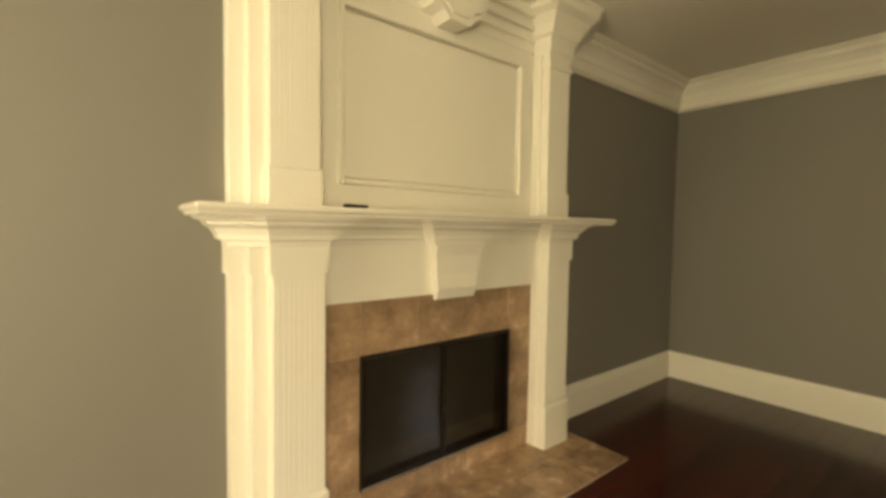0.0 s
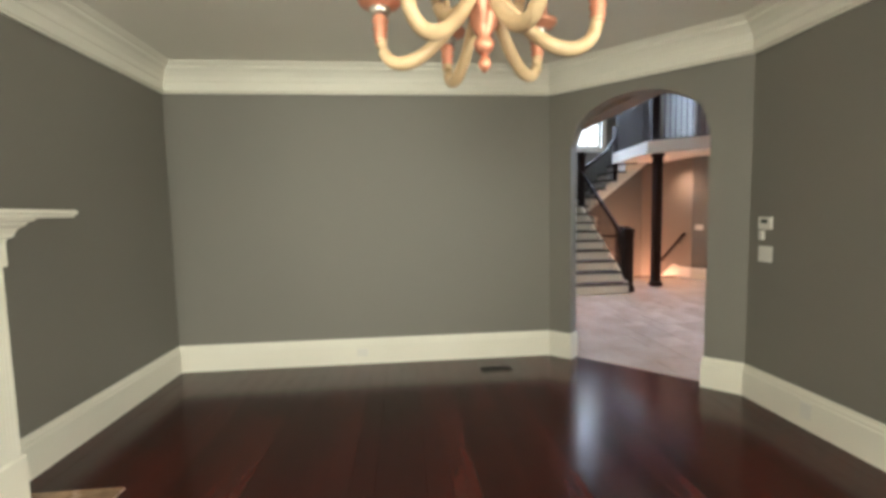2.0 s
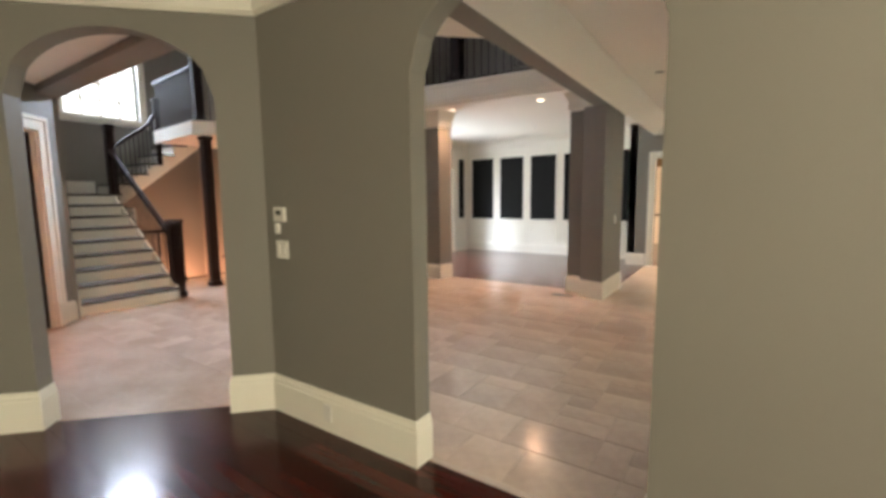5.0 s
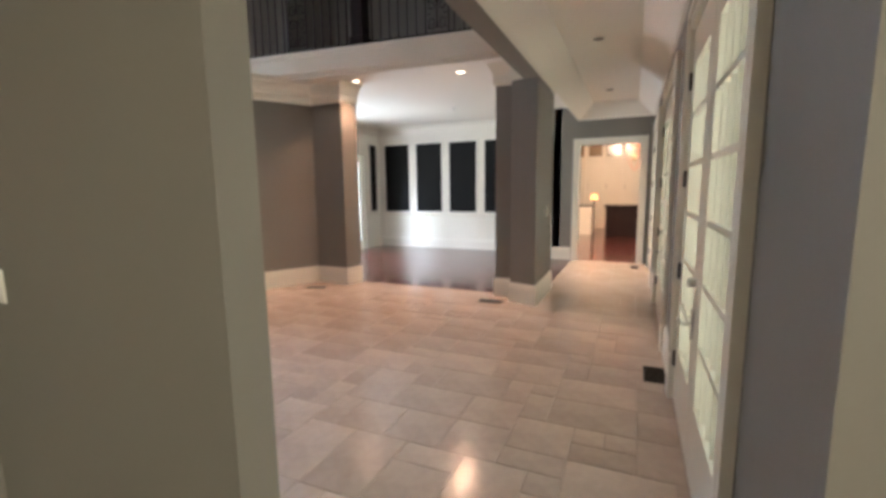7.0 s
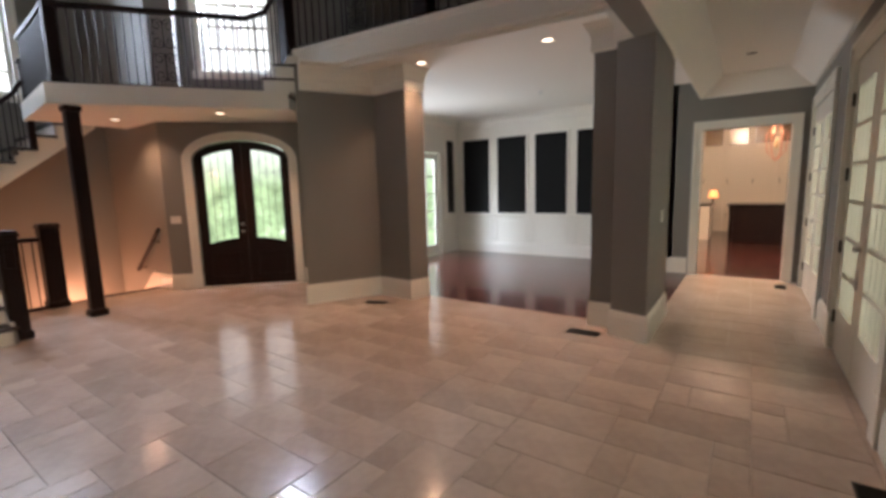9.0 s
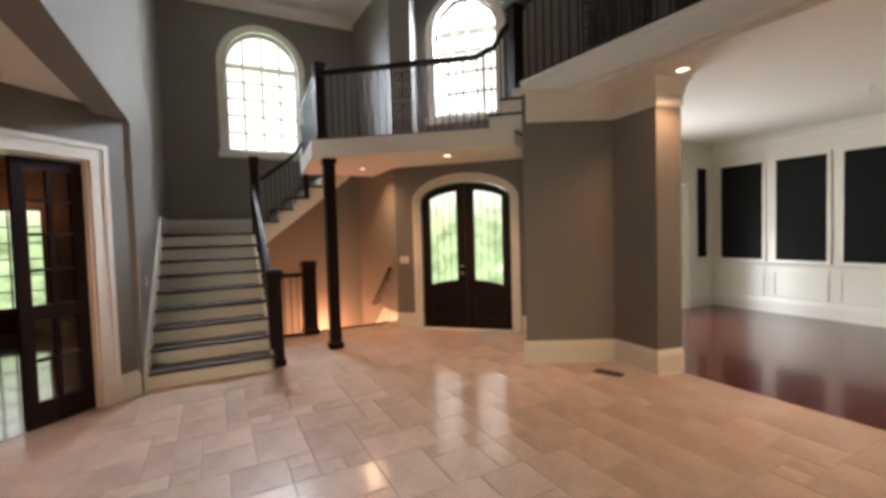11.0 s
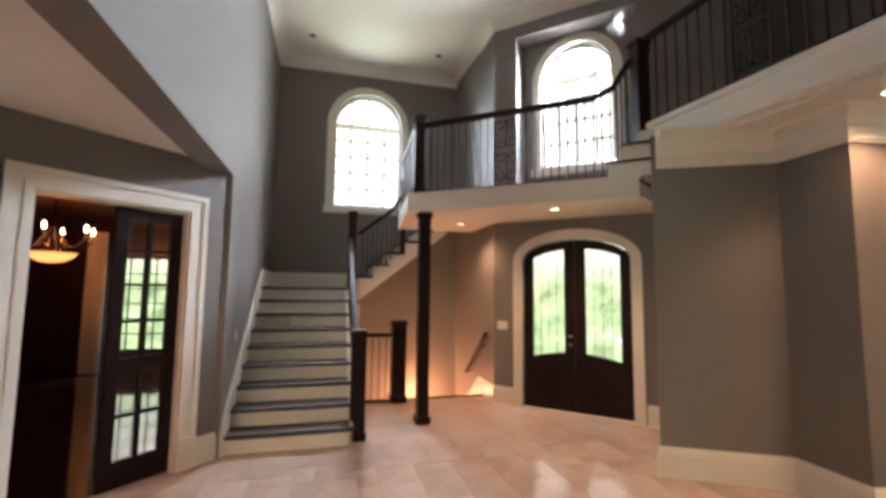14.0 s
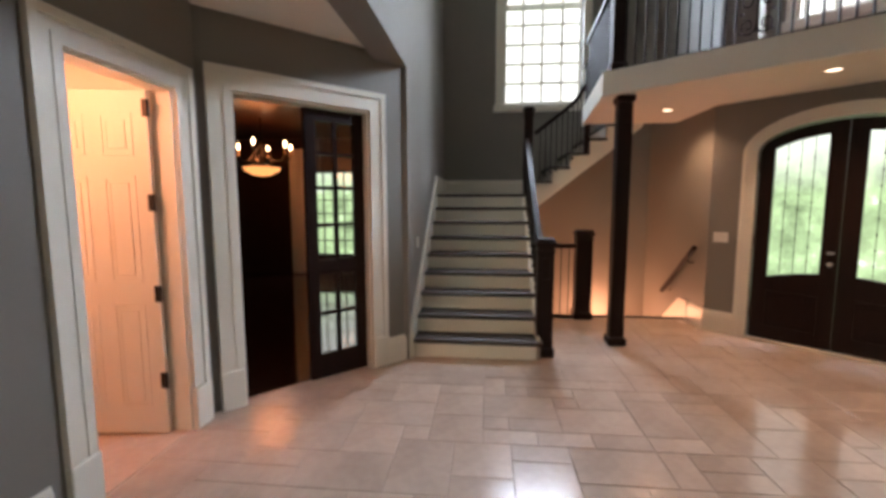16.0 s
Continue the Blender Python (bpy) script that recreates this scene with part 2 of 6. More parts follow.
def sweep(pts, prof, closed=False):
    """A moulding: the profile (outwards to the left of the way, height) mitred along a line on plan."""
    bm = bmesh.new()
    pts = [Vector((*p, 0)) for p in pts]
    n = len(pts)
    rings = []
    for i, p in enumerate(pts):
        a = pts[i - 1] if (i or closed) else None
        b = pts[(i + 1) % n] if (i < n - 1 or closed) else None
        n1 = Vector((-(p - a).y, (p - a).x, 0)).normalized() if a is not None else None
        n2 = Vector((-(b - p).y, (b - p).x, 0)).normalized() if b is not None else None
        if n1 is None or n2 is None:
            off = n1 or n2
        else:
            off = (n1 + n2) / (1 + n1.dot(n2))
        rings.append([bm.verts.new((p.x + off.x * o, p.y + off.y * o, z)) for o, z in prof])
    m = len(prof)
    span = range(n if closed else n - 1)
    for i in span:
        a, b = rings[i], rings[(i + 1) % n]
        for k in range(m):
            bm.faces.new((a[k], a[(k + 1) % m], b[(k + 1) % m], b[k]))
    if not closed:
        bm.faces.new(rings[0])
        bm.faces.new(rings[-1])
    return bm


def wall(name, p0, p1, z0, z1, thick, openings=(), material=None, label="taupe painted plaster wall"):
    """A wall whose face runs from p0 to p1 with the room on its left. openings: (from, to, bottom, spring, rise) along the wall."""
    p0, p1 = Vector(p0), Vector(p1)
    length = (p1 - p0).length
    d = (p1 - p0) / length
    back = Vector((d.y, -d.x))
    quads = []
    s = 0.0
    for a, b, zb, zs, rise in sorted(openings):
        if a > s:
            quads.append(((s, z0), (a, z0), (a, z1), (s, z1)))
        if zb > z0:
            quads.append(((a, z0), (b, z0), (b, zb), (a, zb)))
        steps = 20 if rise else 1
        top = [(a + (b - a) * k / steps, zs + (rise * math.sqrt(max(0, 1 - (2 * k / steps - 1) ** 2)) if rise else 0)) for k in range(steps + 1)]
        if min(z for _, z in top) < z1 - 1e-4:
            for (sa, za), (sb, zb2) in zip(top, top[1:]):
                quads.append(((sa, za), (sb, zb2), (sb, z1), (sa, z1)))
        s = b
    if s < length - 1e-4:
        quads.append(((s, z0), (length, z0), (length, z1), (s, z1)))
    bm = bmesh.new()
    for q in quads:
        strip = abs(q[1][0] - q[0][0]) < 0.09 and q[0][1] > z0 + 0.5
        f = [bm.verts.new((p0.x + d.x * a, p0.y + d.y * a, z)) for a, z in q]
        g = [bm.verts.new((p0.x + d.x * a + back.x * thick, p0.y + d.y * a + back.y * thick, z)) for a, z in q]
        bm.faces.new(f)
        bm.faces.new(list(reversed(g)))
        for i in (0, 2) if strip else range(4):
            j = (i + 1) % 4
            bm.faces.new((f[j], f[i], g[i], g[j]))
    bmesh.ops.remove_doubles(bm, verts=bm.verts, dist=0.0004)
    return setting(name, bm, material or WALL, label, "wall")


BASE = [(0, 0), (0.022, 0), (0.022, 0.20), (0.017, 0.212), (0.017, 0.228), (0.009, 0.245), (0.007, 0.262), (0, 0.262)]


def baseboard(pts):
    return setting("baseboard", sweep(pts, BASE), WHITE, "tall ivory painted baseboard along the wall", "baseboard")


def crown(pts, z0, z1, out, closed=False):
    h = z1 - z0
    prof = [(0, z0), (0.016, z0), (0.02, z0 + 0.05 * h), (0.032, z0 + 0.09 * h), (0.032, z0 + 0.36 * h), (0.06 * out / 0.24, z0 + 0.40 * h), (0.33 * out, z0 + 0.55 * h), (0.50 * out, z0 + 0.70 * h),
            (0.68 * out, z0 + 0.79 * h), (0.72 * out, z0 + 0.79 * h), (0.72 * out, z0 + 0.86 * h), (0.86 * out, z0 + 0.90 * h), (0.95 * out, z0 + 0.95 * h), (out, z0 + 0.96 * h), (out, z1 - 0.002), (0, z1 - 0.002)]
    return setting("trim", sweep(pts, prof, closed), WHITE, "deep ivory stepped crown moulding", "crown moulding")

# ---- structure: plan ----
DU = Vector((0.7181, -0.6959))          # along the wall of the study doors
FU = Vector((0.7002, 0.7140))           # along the front-door wall
FN = Vector((0.7140, -0.7002))          # out of the front door
F0 = Vector((7.478, -8.295))             # foot of the front-door wall
FRONT_A, FRONT_B = 0.608, 2.119         # front-door opening along that wall
HI = 6.10                               # hall ceiling
LO = 3.05                               # room ceilings
LIV = 2.935                             # living-room ceiling

# living room
LS, LE = -2.802, 4.65                   # south and east walls
DIA, DIB = (3.44, LS), (LE, -1.60)      # the wall across the corner
wall("wall_north", (LE, 2.13), (-3.0, 2.13), -0.05, 3.2, 0.25)
wall("wall_living_west", (-3.0, 2.13), (-3.0, LS), -0.05, 3.2, 0.25, [(0.45, 1.95, 0.6, 2.6, 0)])
# the first opening is an unseen window added for light on the fireplace
wall("wall_living_south", (-3.0, LS), DIA, -0.05, 3.2, 0.13, [(0.8, 2.3, 0.6, 2.6, 0), (4.0, 5.172, -0.05, 2.12, 0.41)])
wall("wall_living_diagonal", DIA, DIB, -0.05, 3.2, 0.145, [(0.285, 1.475, -0.05, 2.15, 0.42)])
wall("wall_living_east", DIB, (LE, 2.13), -0.05, 3.2, 0.20)
setting("ceiling_living", box(-3.0, LE, LS, 2.13, LIV, LIV + 0.22), CEIL, "off-white flat plaster ceiling", "ceiling")
crown([DIB, (LE, 2.13), (2.78, 2.13)], 2.68, LIV, 0.17)
crown([(0.42, 2.13), (-3.0, 2.13), (-3.0, LS), DIA, DIB], 2.68, LIV, 0.17)

# vestibule before the study and the closet
PLACE = WING
CY = -1.68                              # closet wall
wall("wall_closet", (6.57, CY), (4.70, CY), -0.05, 3.1, 0.14, [(0.24, 1.00, -0.05, 2.34, 0)])
DW0 = Vector((7.810, -2.848))
wall("wall_study_doors", DW0 + DU * 0.10, DW0 - DU * 1.70, -0.05, 3.1, 0.16, [(0.405, 1.572, -0.05, 2.42, 0)])
wall("wall_stair_north", (11.4, -2.95), (7.86, -2.95), -0.05, HI + 0.1, 0.22)
wall("wall_upper_north", (7.86, -2.95), (3.60, -2.95), 2.887, HI + 0.1, 0.26, label="taupe wall above the vestibule beam")
wall("wall_upper_north_thin", (3.60, -2.95), (2.15, -2.95), 2.887, HI + 0.1, 0.08, label="taupe wall above the living room")
setting("ceiling_vestibule", prism([(3.68, -2.69), (7.75, -2.69), (7.75, -1.5), (4.86, -1.5), (4.74, -1.62)], 2.971, 3.08), CEIL, "off-white low plaster ceiling", "ceiling")

# stair and hall walls
wall("wall_east", (11.4, -6.5), (11.4, -2.95), -2.6, HI + 0.1, 0.25, [(1.20, 2.52, 3.27, 4.88, 0.66)])
wall("wall_basement_stair", (9.284, -6.453), (11.4, -6.455), -2.6, HI + 0.1, 0.22)
end = F0 + FU * 2.58
wall("wall_front_door", F0, end, -0.05, 2.93, 0.30, [(FRONT_A, FRONT_B, -0.05, 2.14, 0.31)])
ALC_A, ALC_B = 0.46, 2.20               # alcove over the front door
wall("wall_front_upper", F0 - FU * 0.6, end, 2.93, HI + 0.1, 0.34, [(ALC_A + 0.6, ALC_B + 0.6, 2.93, 5.70, 0)])
wall("wall_alcove", F0 - FU * 0.6 + FN * 0.34, end + FN * 0.34, 2.93, HI + 0.1, 0.2, [(1.405, 2.505, 3.62, 5.02, 0.55)])
wall("wall_entry_return", (6.49, -7.035), (7.53, -8.24), -0.05, 2.95, 0.05)
PLACE = Matrix.Identity(4)
PL, PM, PN, PR = (6.42, -6.79), (5.93, -7.70), (5.36, -7.67), (5.30, -7.98)    # corners of the pier
setting("wall_pier_diagonal", prism([PM, PL, (PL[0] + 0.06, PL[1] - 0.075), (6.13, -7.75)], -0.05, 3.1), WALL, "taupe painted plaster pier face", "wall")
setting("wall_pier", prism([PR, PN, PM, (PM[0] - 0.02, -8.05)], -0.05, 3.1), WALL, "taupe painted plaster pier", "wall")
PILLAR = [(2.357, -7.42), (2.357, -8.55), (2.965, -8.55), (2.965, -7.74), (2.70, -7.74), (2.70, -7.53)]
setting("wall_pillar", prism(PILLAR, -0.05, 3.1), WALL, "taupe painted square pillar wall", "wall")

# hall to the kitchen
WX, KY0 = 0.955, -11.25                # west wall, kitchen wall
HALL = [(-5.345, -3.66), (-8.12, -6.435), (-10.89, -9.205)]
wall("wall_hall_west", (WX, -2.932), (WX, KY0), -0.05, HI + 0.1, 0.25, [(-2.932 - b, -2.932 - a, -0.05, 2.44, 0) for a, b in HALL])
wall("wall_kitchen", (0.67, KY0), (2.80, KY0), -0.05, 3.55, 0.16, [(0.51, 1.61, -0.05, 2.30, 0)])
wall("wall_hall_beam", (2.34, -8.3), (2.34, -2.92), 2.77, HI + 0.1, 0.20, label="taupe wall above the hall beam")
setting("ceiling_hall", box(WX, 2.34, KY0, -2.92, 3.04, LO + 0.1), CEIL, "off-white hall ceiling", "ceiling")
SPLAY = [(0, 2.775), (0.02, 2.775), (0.045, 2.79), (0.30, 3.022), (0.30, 3.038), (0, 3.038)]
setting("trim", sweep([(2.34, -2.936), (WX, -2.936), (WX, KY0), (2.34, KY0)], SPLAY), CEIL, "off-white splayed edge of the hall ceiling", "ceiling edge")
setting("trim", sweep([(2.34, KY0), (2.34, -2.935)], SPLAY), CEIL, "off-white splayed side of the hall beam", "beam")
crown([PILLAR[1]] + [PILLAR[0]] + PILLAR[:1:-1] + [PILLAR[1]], 2.78, LO, 0.10)

# dining room
wall("wall_dining_return", (2.80, KY0), (2.80, -12.1), -0.05, 3.15, 0.16, material=WHITE, label="white painted wall")
wall("wall_dining_south", (2.80, -12.1), (7.45, -12.1), -0.05, 3.15, 0.2, material=WHITE, label="white panelled dining-room wall")
# the second opening is an unseen window added for daylight in the room
wall("wall_dining_east", (7.45, -12.1), (7.45, -8.0), -0.05, 3.15, 0.2, [(0.72, 1.62, -0.05, 2.30, 0), (1.9, 3.4, 0.5, 2.45, 0)], material=WHITE, label="white panelled dining-room wall")
crown([(2.80, KY0), (2.80, -12.1), (7.45, -12.1), (7.45, -8.2)], 2.86, LO, 0.14)
# low soffit with a slanting edge west of the high hall
setting("ceiling_soffit", prism([(5.12, -2.915), (2.34, -5.51), (2.34, -2.915)], LO, 3.36), CEIL, "off-white low soffit beside the high hall", "ceiling")
crown([(5.06, -2.918), (2.34, -2.918)], 2.93, LO, 0.16)
crown([PR, PN, PM, (6.40, -6.83)], 2.78, LO + 0.05, 0.20)

# upper floor: the hall over the dining room and the bridge over the front door
EDGE = [(6.86, -7.08), (2.34, -7.48)]
setting("ceiling_dining", prism([(6.82, -7.13), (2.34, -7.53), (2.34, -12.1), (7.45, -12.1), (7.45, -8.0)], LO, 3.34), CEIL, "off-white dining-room ceiling", "ceiling")
setting("ceiling_kitchen_lobby", box(2.34, 2.80, KY0, -8.5, LO - 0.01, LO), CEIL, "off-white ceiling over the lobby", "ceiling")
setting("floor_upper_hall", prism([(6.86, -7.10), (2.34, -7.50), (2.34, -9.6), (7.6, -9.6), (7.5, -8.0)], 3.34, 3.40), CHERRY2, "dark boarded upper hall floor", "floor")
wall("wall_upper_hall", (0.9, -9.4), (8.4, -9.4), 3.40, HI + 0.1, 0.2)
wall("wall_upper_hall_west", (2.45, -8.0), (2.45, -9.4), 3.40, HI + 0.1, 0.2)
setting("trim", sweep([EDGE[1], EDGE[0]], [(-0.06, 3.10), (0.0, 3.10), (0.012, 3.13), (0.012, 3.32), (0.03, 3.345), (0.03, 3.395), (-0.06, 3.395)]), WHITE, "ivory fascia of the upper hall", "fascia")
PLACE = WING
wall("wall_upper_return", (6.75, -9.74), F0 - FU * 0.6, 2.95, HI + 0.1, 0.3)
BRIDGE = [(10.42, -5.16), (8.55, -4.99), (6.875, -7.19)]
setting("ceiling_bridge", prism([(8.55, -5.0), (6.885, -7.2), (7.55, -8.2), (9.28, -6.45), (10.40, -6.49), (10.40, -5.17)], 2.74, 2.90), CEIL, "off-white ceiling under the bridge", "ceiling")
setting("floor_bridge", prism([(8.55, -5.02), (6.905, -7.2), (7.55, -8.2), (9.28, -6.45), (10.40, -6.49), (10.40, -5.19)], 2.90, 2.96), CHERRY2, "dark boarded bridge floor", "floor")
setting("trim", sweep(BRIDGE, [(-0.05, 2.72), (0.0, 2.72), (0.012, 2.75), (0.012, 2.90), (0.028, 2.92), (0.028, 2.965), (-0.05, 2.965)]), WHITE, "ivory fascia of the bridge", "fascia")
bm = bmesh.new()
add_plate(bm, [(2.49, 2.72), (2.66, 2.72), (2.95, 3.26), (2.95, 3.46), (2.80, 3.46), (2.55, 2.965), (2.49, 2.965)], -0.012, 0.045)
bmesh.ops.transform(bm, matrix=pose(8.55, -4.99, 0, 0, 0, math.degrees(math.atan2(-2.20, -1.675))), verts=bm.verts)
setting("trim", bm, WHITE, "ivory string rising beside the bridge steps", "fascia")
setting("ceiling_high", prism([(1.6, -2.8), (11.5, -2.8), (11.5, -6.6), (8.4, -10.2), (1.6, -10.2)], HI, HI + 0.15), CEIL, "off-white high hall ceiling", "ceiling")
COVE = [(0, HI - 0.19), (0.012, HI - 0.19), (0.018, HI - 0.15), (0.04, HI - 0.10), (0.08, HI - 0.05), (0.13, HI - 0.018), (0.17, HI - 0.004), (0, HI - 0.004)]
setting("trim", sweep([F0, end, (11.4, -6.5), (11.4, -2.95), (2.25, -2.95)], COVE), CEIL, "white cove at the high ceiling", "cove")

# baseboards
def along(p, q, d):
    """A point d metres on from p towards q."""
    v = (Vector(q) - Vector(p)).normalized() * d
    return (p[0] + v.x, p[1] + v.y)


PLACE = Matrix.Identity(4)
DT = (Vector(DIB) - Vector(DIA)).normalized()
jr, jl = along(DIA, DIB, 0.285), along(DIA, DIB, 1.475)
baseboard([jl, DIB, (LE, 2.13), (2.72, 2.13)])
baseboard([(0.46, 2.13), (-3.0, 2.13), (-3.0, LS), (1.0, LS), (1.0, LS - 0.13)])
baseboard([(2.172, LS - 0.13), (2.172, LS), DIA, jr, (jr[0] + DT.y * 0.145, jr[1] - DT.x * 0.145)])
baseboard([(jl[0] + DT.y * 0.145, jl[1] - DT.x * 0.145), jl, along(jl, DIB, 0.03)])
baseboard([(3.45, LS - 0.13), (2.172, LS - 0.13)])
baseboard([PR, PN, PM, PL, (PL[0] + 0.07, PL[1] - 0.085)])
baseboard([PILLAR[1], PILLAR[0]] + PILLAR[:1:-1])
for y0, y1 in ((-2.94, -3.51), (-5.50, -6.28), (-8.27, -9.05), (-11.04, -11.25)):
    baseboard([(WX, y0), (WX, y1)])
baseboard([(2.42, KY0), (2.80, KY0)])
PLACE = WING
baseboard([(7.90, -2.95), DW0 + DU * 0.10, DW0 - DU * 0.12])
baseboard([(4.90 + 0.43, CY), (4.72, CY)])
baseboard([F0 + FU * 2.25, end, (9.70, -6.453)])
baseboard([(6.62, -7.19), (7.47, -8.16), F0 + FU * 0.45])

# study, closet and kitchen beyond their doors
SN = Vector((0.6872, 0.7265))           # into the study


def at_study(s, d, z=0.0):
    q = DW0 - DU * s + SN * d
    return (q.x, q.y, z)


def study_xy(s, d):
    return at_study(s, d)[:2]


PANEL = mat("dark_panelling", (0.030, 0.014, 0.009), 0.32, 0.35, 3, 40, 0.05, stretch=(6, 6, 0.7))
wall("wall_study_far", (13.0, -2.72), (13.0, 3.4), -0.05, 3.1, 0.2, [(1.87, 2.91, 0.40, 2.30, 0)], material=PANEL, label="dark stained panelled study wall")
wall("wall_study_north", (13.0, 3.4), (6.62, 3.4), -0.05, 3.1, 0.15, material=PANEL, label="dark stained panelled study wall")
wall("wall_study_west", (6.62, 3.4), (6.62, -1.50), -0.05, 3.1, 0.02, material=PANEL, label="dark stained panelled study wall")
wall("wall_study_south", (7.90, -2.70), (13.0, -2.70), -0.05, 3.1, 0.018, material=PANEL, label="dark stained panelled study wall")
STUDY = [(6.68, -1.60), (7.75, -2.64), (13.0, -2.72), (13.0, 3.4), (6.62, 3.4)]
setting("floor_study", prism(STUDY, -0.06, 0.003), mat("polished_dark_boards", (0.035, 0.012, 0.008), 0.07, 0.35, 1.6, 40, 0.01, coat=0.6, stretch=(0.5, 6, 6)), "dark mirror-glossy study floor", "floor")
setting("ceiling_study", prism(STUDY, 3.0, 3.1), PANEL, "dark wooden study ceiling", "ceiling")
wall("wall_closet_back", (6.55, -0.3), (4.9, -0.3), -0.05, 2.7, 0.1, material=CEIL, label="cream closet wall")
wall("wall_closet_side", (6.50, -1.54), (6.50, -0.3), -0.05, 2.7, 0.1, material=CEIL, label="cream closet wall")
wall("wall_closet_end", (4.95, -0.3), (4.95, -1.54), -0.05, 2.7, 0.05, material=CEIL, label="cream closet wall")
setting("ceiling_closet", box(4.9, 6.5, -1.54, -0.3, 2.6, 2.7), CEIL, "cream closet ceiling", "ceiling")
setting("floor_closet", box(4.9, 6.6, CY + 0.02, -0.3, -0.06, 0.003), TRAV, "pale travertine closet floor", "floor")
PLACE = Matrix.Identity(4)
wall("wall_kitchen_far", (-0.8, -19.6), (4.2, -19.6), -0.05, 3.55, 0.2, material=CABINET, label="cream kitchen wall")
wall("wall_kitchen_west", (-0.8, -11.41), (-0.8, -19.6), -0.05, 3.55, 0.2, material=CABINET, label="cream kitchen wall")
wall("wall_kitchen_east", (4.2, -19.6), (4.2, -12.3), -0.05, 3.55, 0.2, material=CABINET, label="cream kitchen wall")
wall("wall_kitchen_north", (4.2, -12.3), (2.5, -12.3), -0.05, 3.55, 0.1, material=CABINET, label="cream kitchen wall")
setting("ceiling_kitchen", box(-0.8, 4.2, -19.6, -11.35, 3.45, 3.55), CEIL, "off-white kitchen ceiling", "ceiling")
setting("floor_kitchen", box(-0.8, 4.2, -19.6, KY0 - 0.06, -0.06, 0.0), CHERRY2, "red-brown boarded kitchen floor", "floor")
setting("floor_dining", prism([(2.40, -7.95), (5.9, -7.95), (7.5, -9.0), (7.5, -12.1), (2.80, -12.1), (2.80, KY0), (2.40, KY0)], -0.06, 0.002), CHERRY2, "dark red-brown boarded dining-room floor", "floor")

# the garden around the house
bm = bmesh.new()
ring = [(6 + 17 * math.cos(2 * math.pi * k / 48), -5 + 17 * math.sin(2 * math.pi * k / 48)) for k in range(48)]
for k in range(48):
    a, b = ring[k], ring[(k + 1) % 48]
    bm.faces.new([bm.verts.new((*a, -3)), bm.verts.new((*b, -3)), bm.verts.new((*b, 16)), bm.verts.new((*a, 16))])
GARDEN = mat_garden("garden_beyond", 1.35, (0.45, 0.64, 0.33), (0.97, 1.0, 0.96), 1.8, 5.0)
setting("backdrop", bm, GARDEN, "sunlit green trees and pale sky beyond the windows", "backdrop")
setting("ground", prism([(40 * math.cos(k * math.pi / 12), 40 * math.sin(k * math.pi / 12) - 5) for k in range(24)], -2.9, -2.7), mat("lawn", (0.07, 0.12, 0.035), 0.9, 0.4, 1.5, 40, 0.2), "green lawn around the house", "ground")

# ---- stairs ----
PLACE = WING
RISE, GO = 1.72 / 9, 0.275
X0 = 7.95
stair = thing("staircase", (X0, -3.6, 0), 0, "white stair flight with dark wooden treads beside the wall", "staircase")


def local(bm, e):
    bmesh.ops.transform(bm, matrix=(PLACE.inverted() @ e.matrix_world).inverted(), verts=bm.verts)
    return bm


SY0, SY1 = -4.27, -2.98
for k in range(9):
    x, z = X0 + k * GO, k * RISE
    part("riser", local(box(x, x + 0.02, SY0, SY1, z, z + RISE - 0.042), stair), WHITE, stair)
    if k < 8:
        part("tread", local(box(x - 0.035, x + GO + 0.02, SY0 - 0.03, SY1, z + RISE - 0.042, z + RISE, 0.010), stair), TREAD, stair)
XL = X0 + 8 * GO
part("landing", local(box(XL - 0.035, 11.4, SY0 - 0.12, SY1 + 0.03, 9 * RISE - 0.042, 9 * RISE, 0.010), stair), TREAD, stair)
part("landing_core", local(box(XL + 0.03, 11.4, SY0 - 0.08, SY1 + 0.03, 9 * RISE - 0.25, 9 * RISE - 0.03), stair), WHITE, stair)
bm = bmesh.new()
add_plate(bm, [(X0, 0), (X0, RISE - 0.02), (XL, 9 * RISE - 0.03), (XL + 0.2, 9 * RISE - 0.03), (XL + 0.2, 9 * RISE - 0.3), (X0 + 0.35, 0)], SY0 - 0.005, SY0 + 0.03)
part("outer_stringer", local(bm, stair), WHITE, stair)
bm = bmesh.new()
add_plate(bm, [(X0 - 0.05, 0), (X0 - 0.05, 0.30), (X0 + 0.05, 0.42), (XL - 0.05, 9 * RISE + 0.20), (XL - 0.05, 9 * RISE + 0.27), (11.39, 9 * RISE + 0.27), (11.39, 9 * RISE - 0.02), (XL, 9 * RISE - 0.2), (X0 + 0.4, 0)], SY1 - 0.002, SY1 + 0.028)
part("wall_skirt", local(bm, stair), WHITE, stair)
baseboard_z = 9 * RISE
bm = sweep([(11.4, SY0 - 0.1), (11.4, -2.98)], [(o, z + baseboard_z) for o, z in BASE])
setting("baseboard", bm, WHITE, "ivory baseboard on the stair landing", "baseboard")

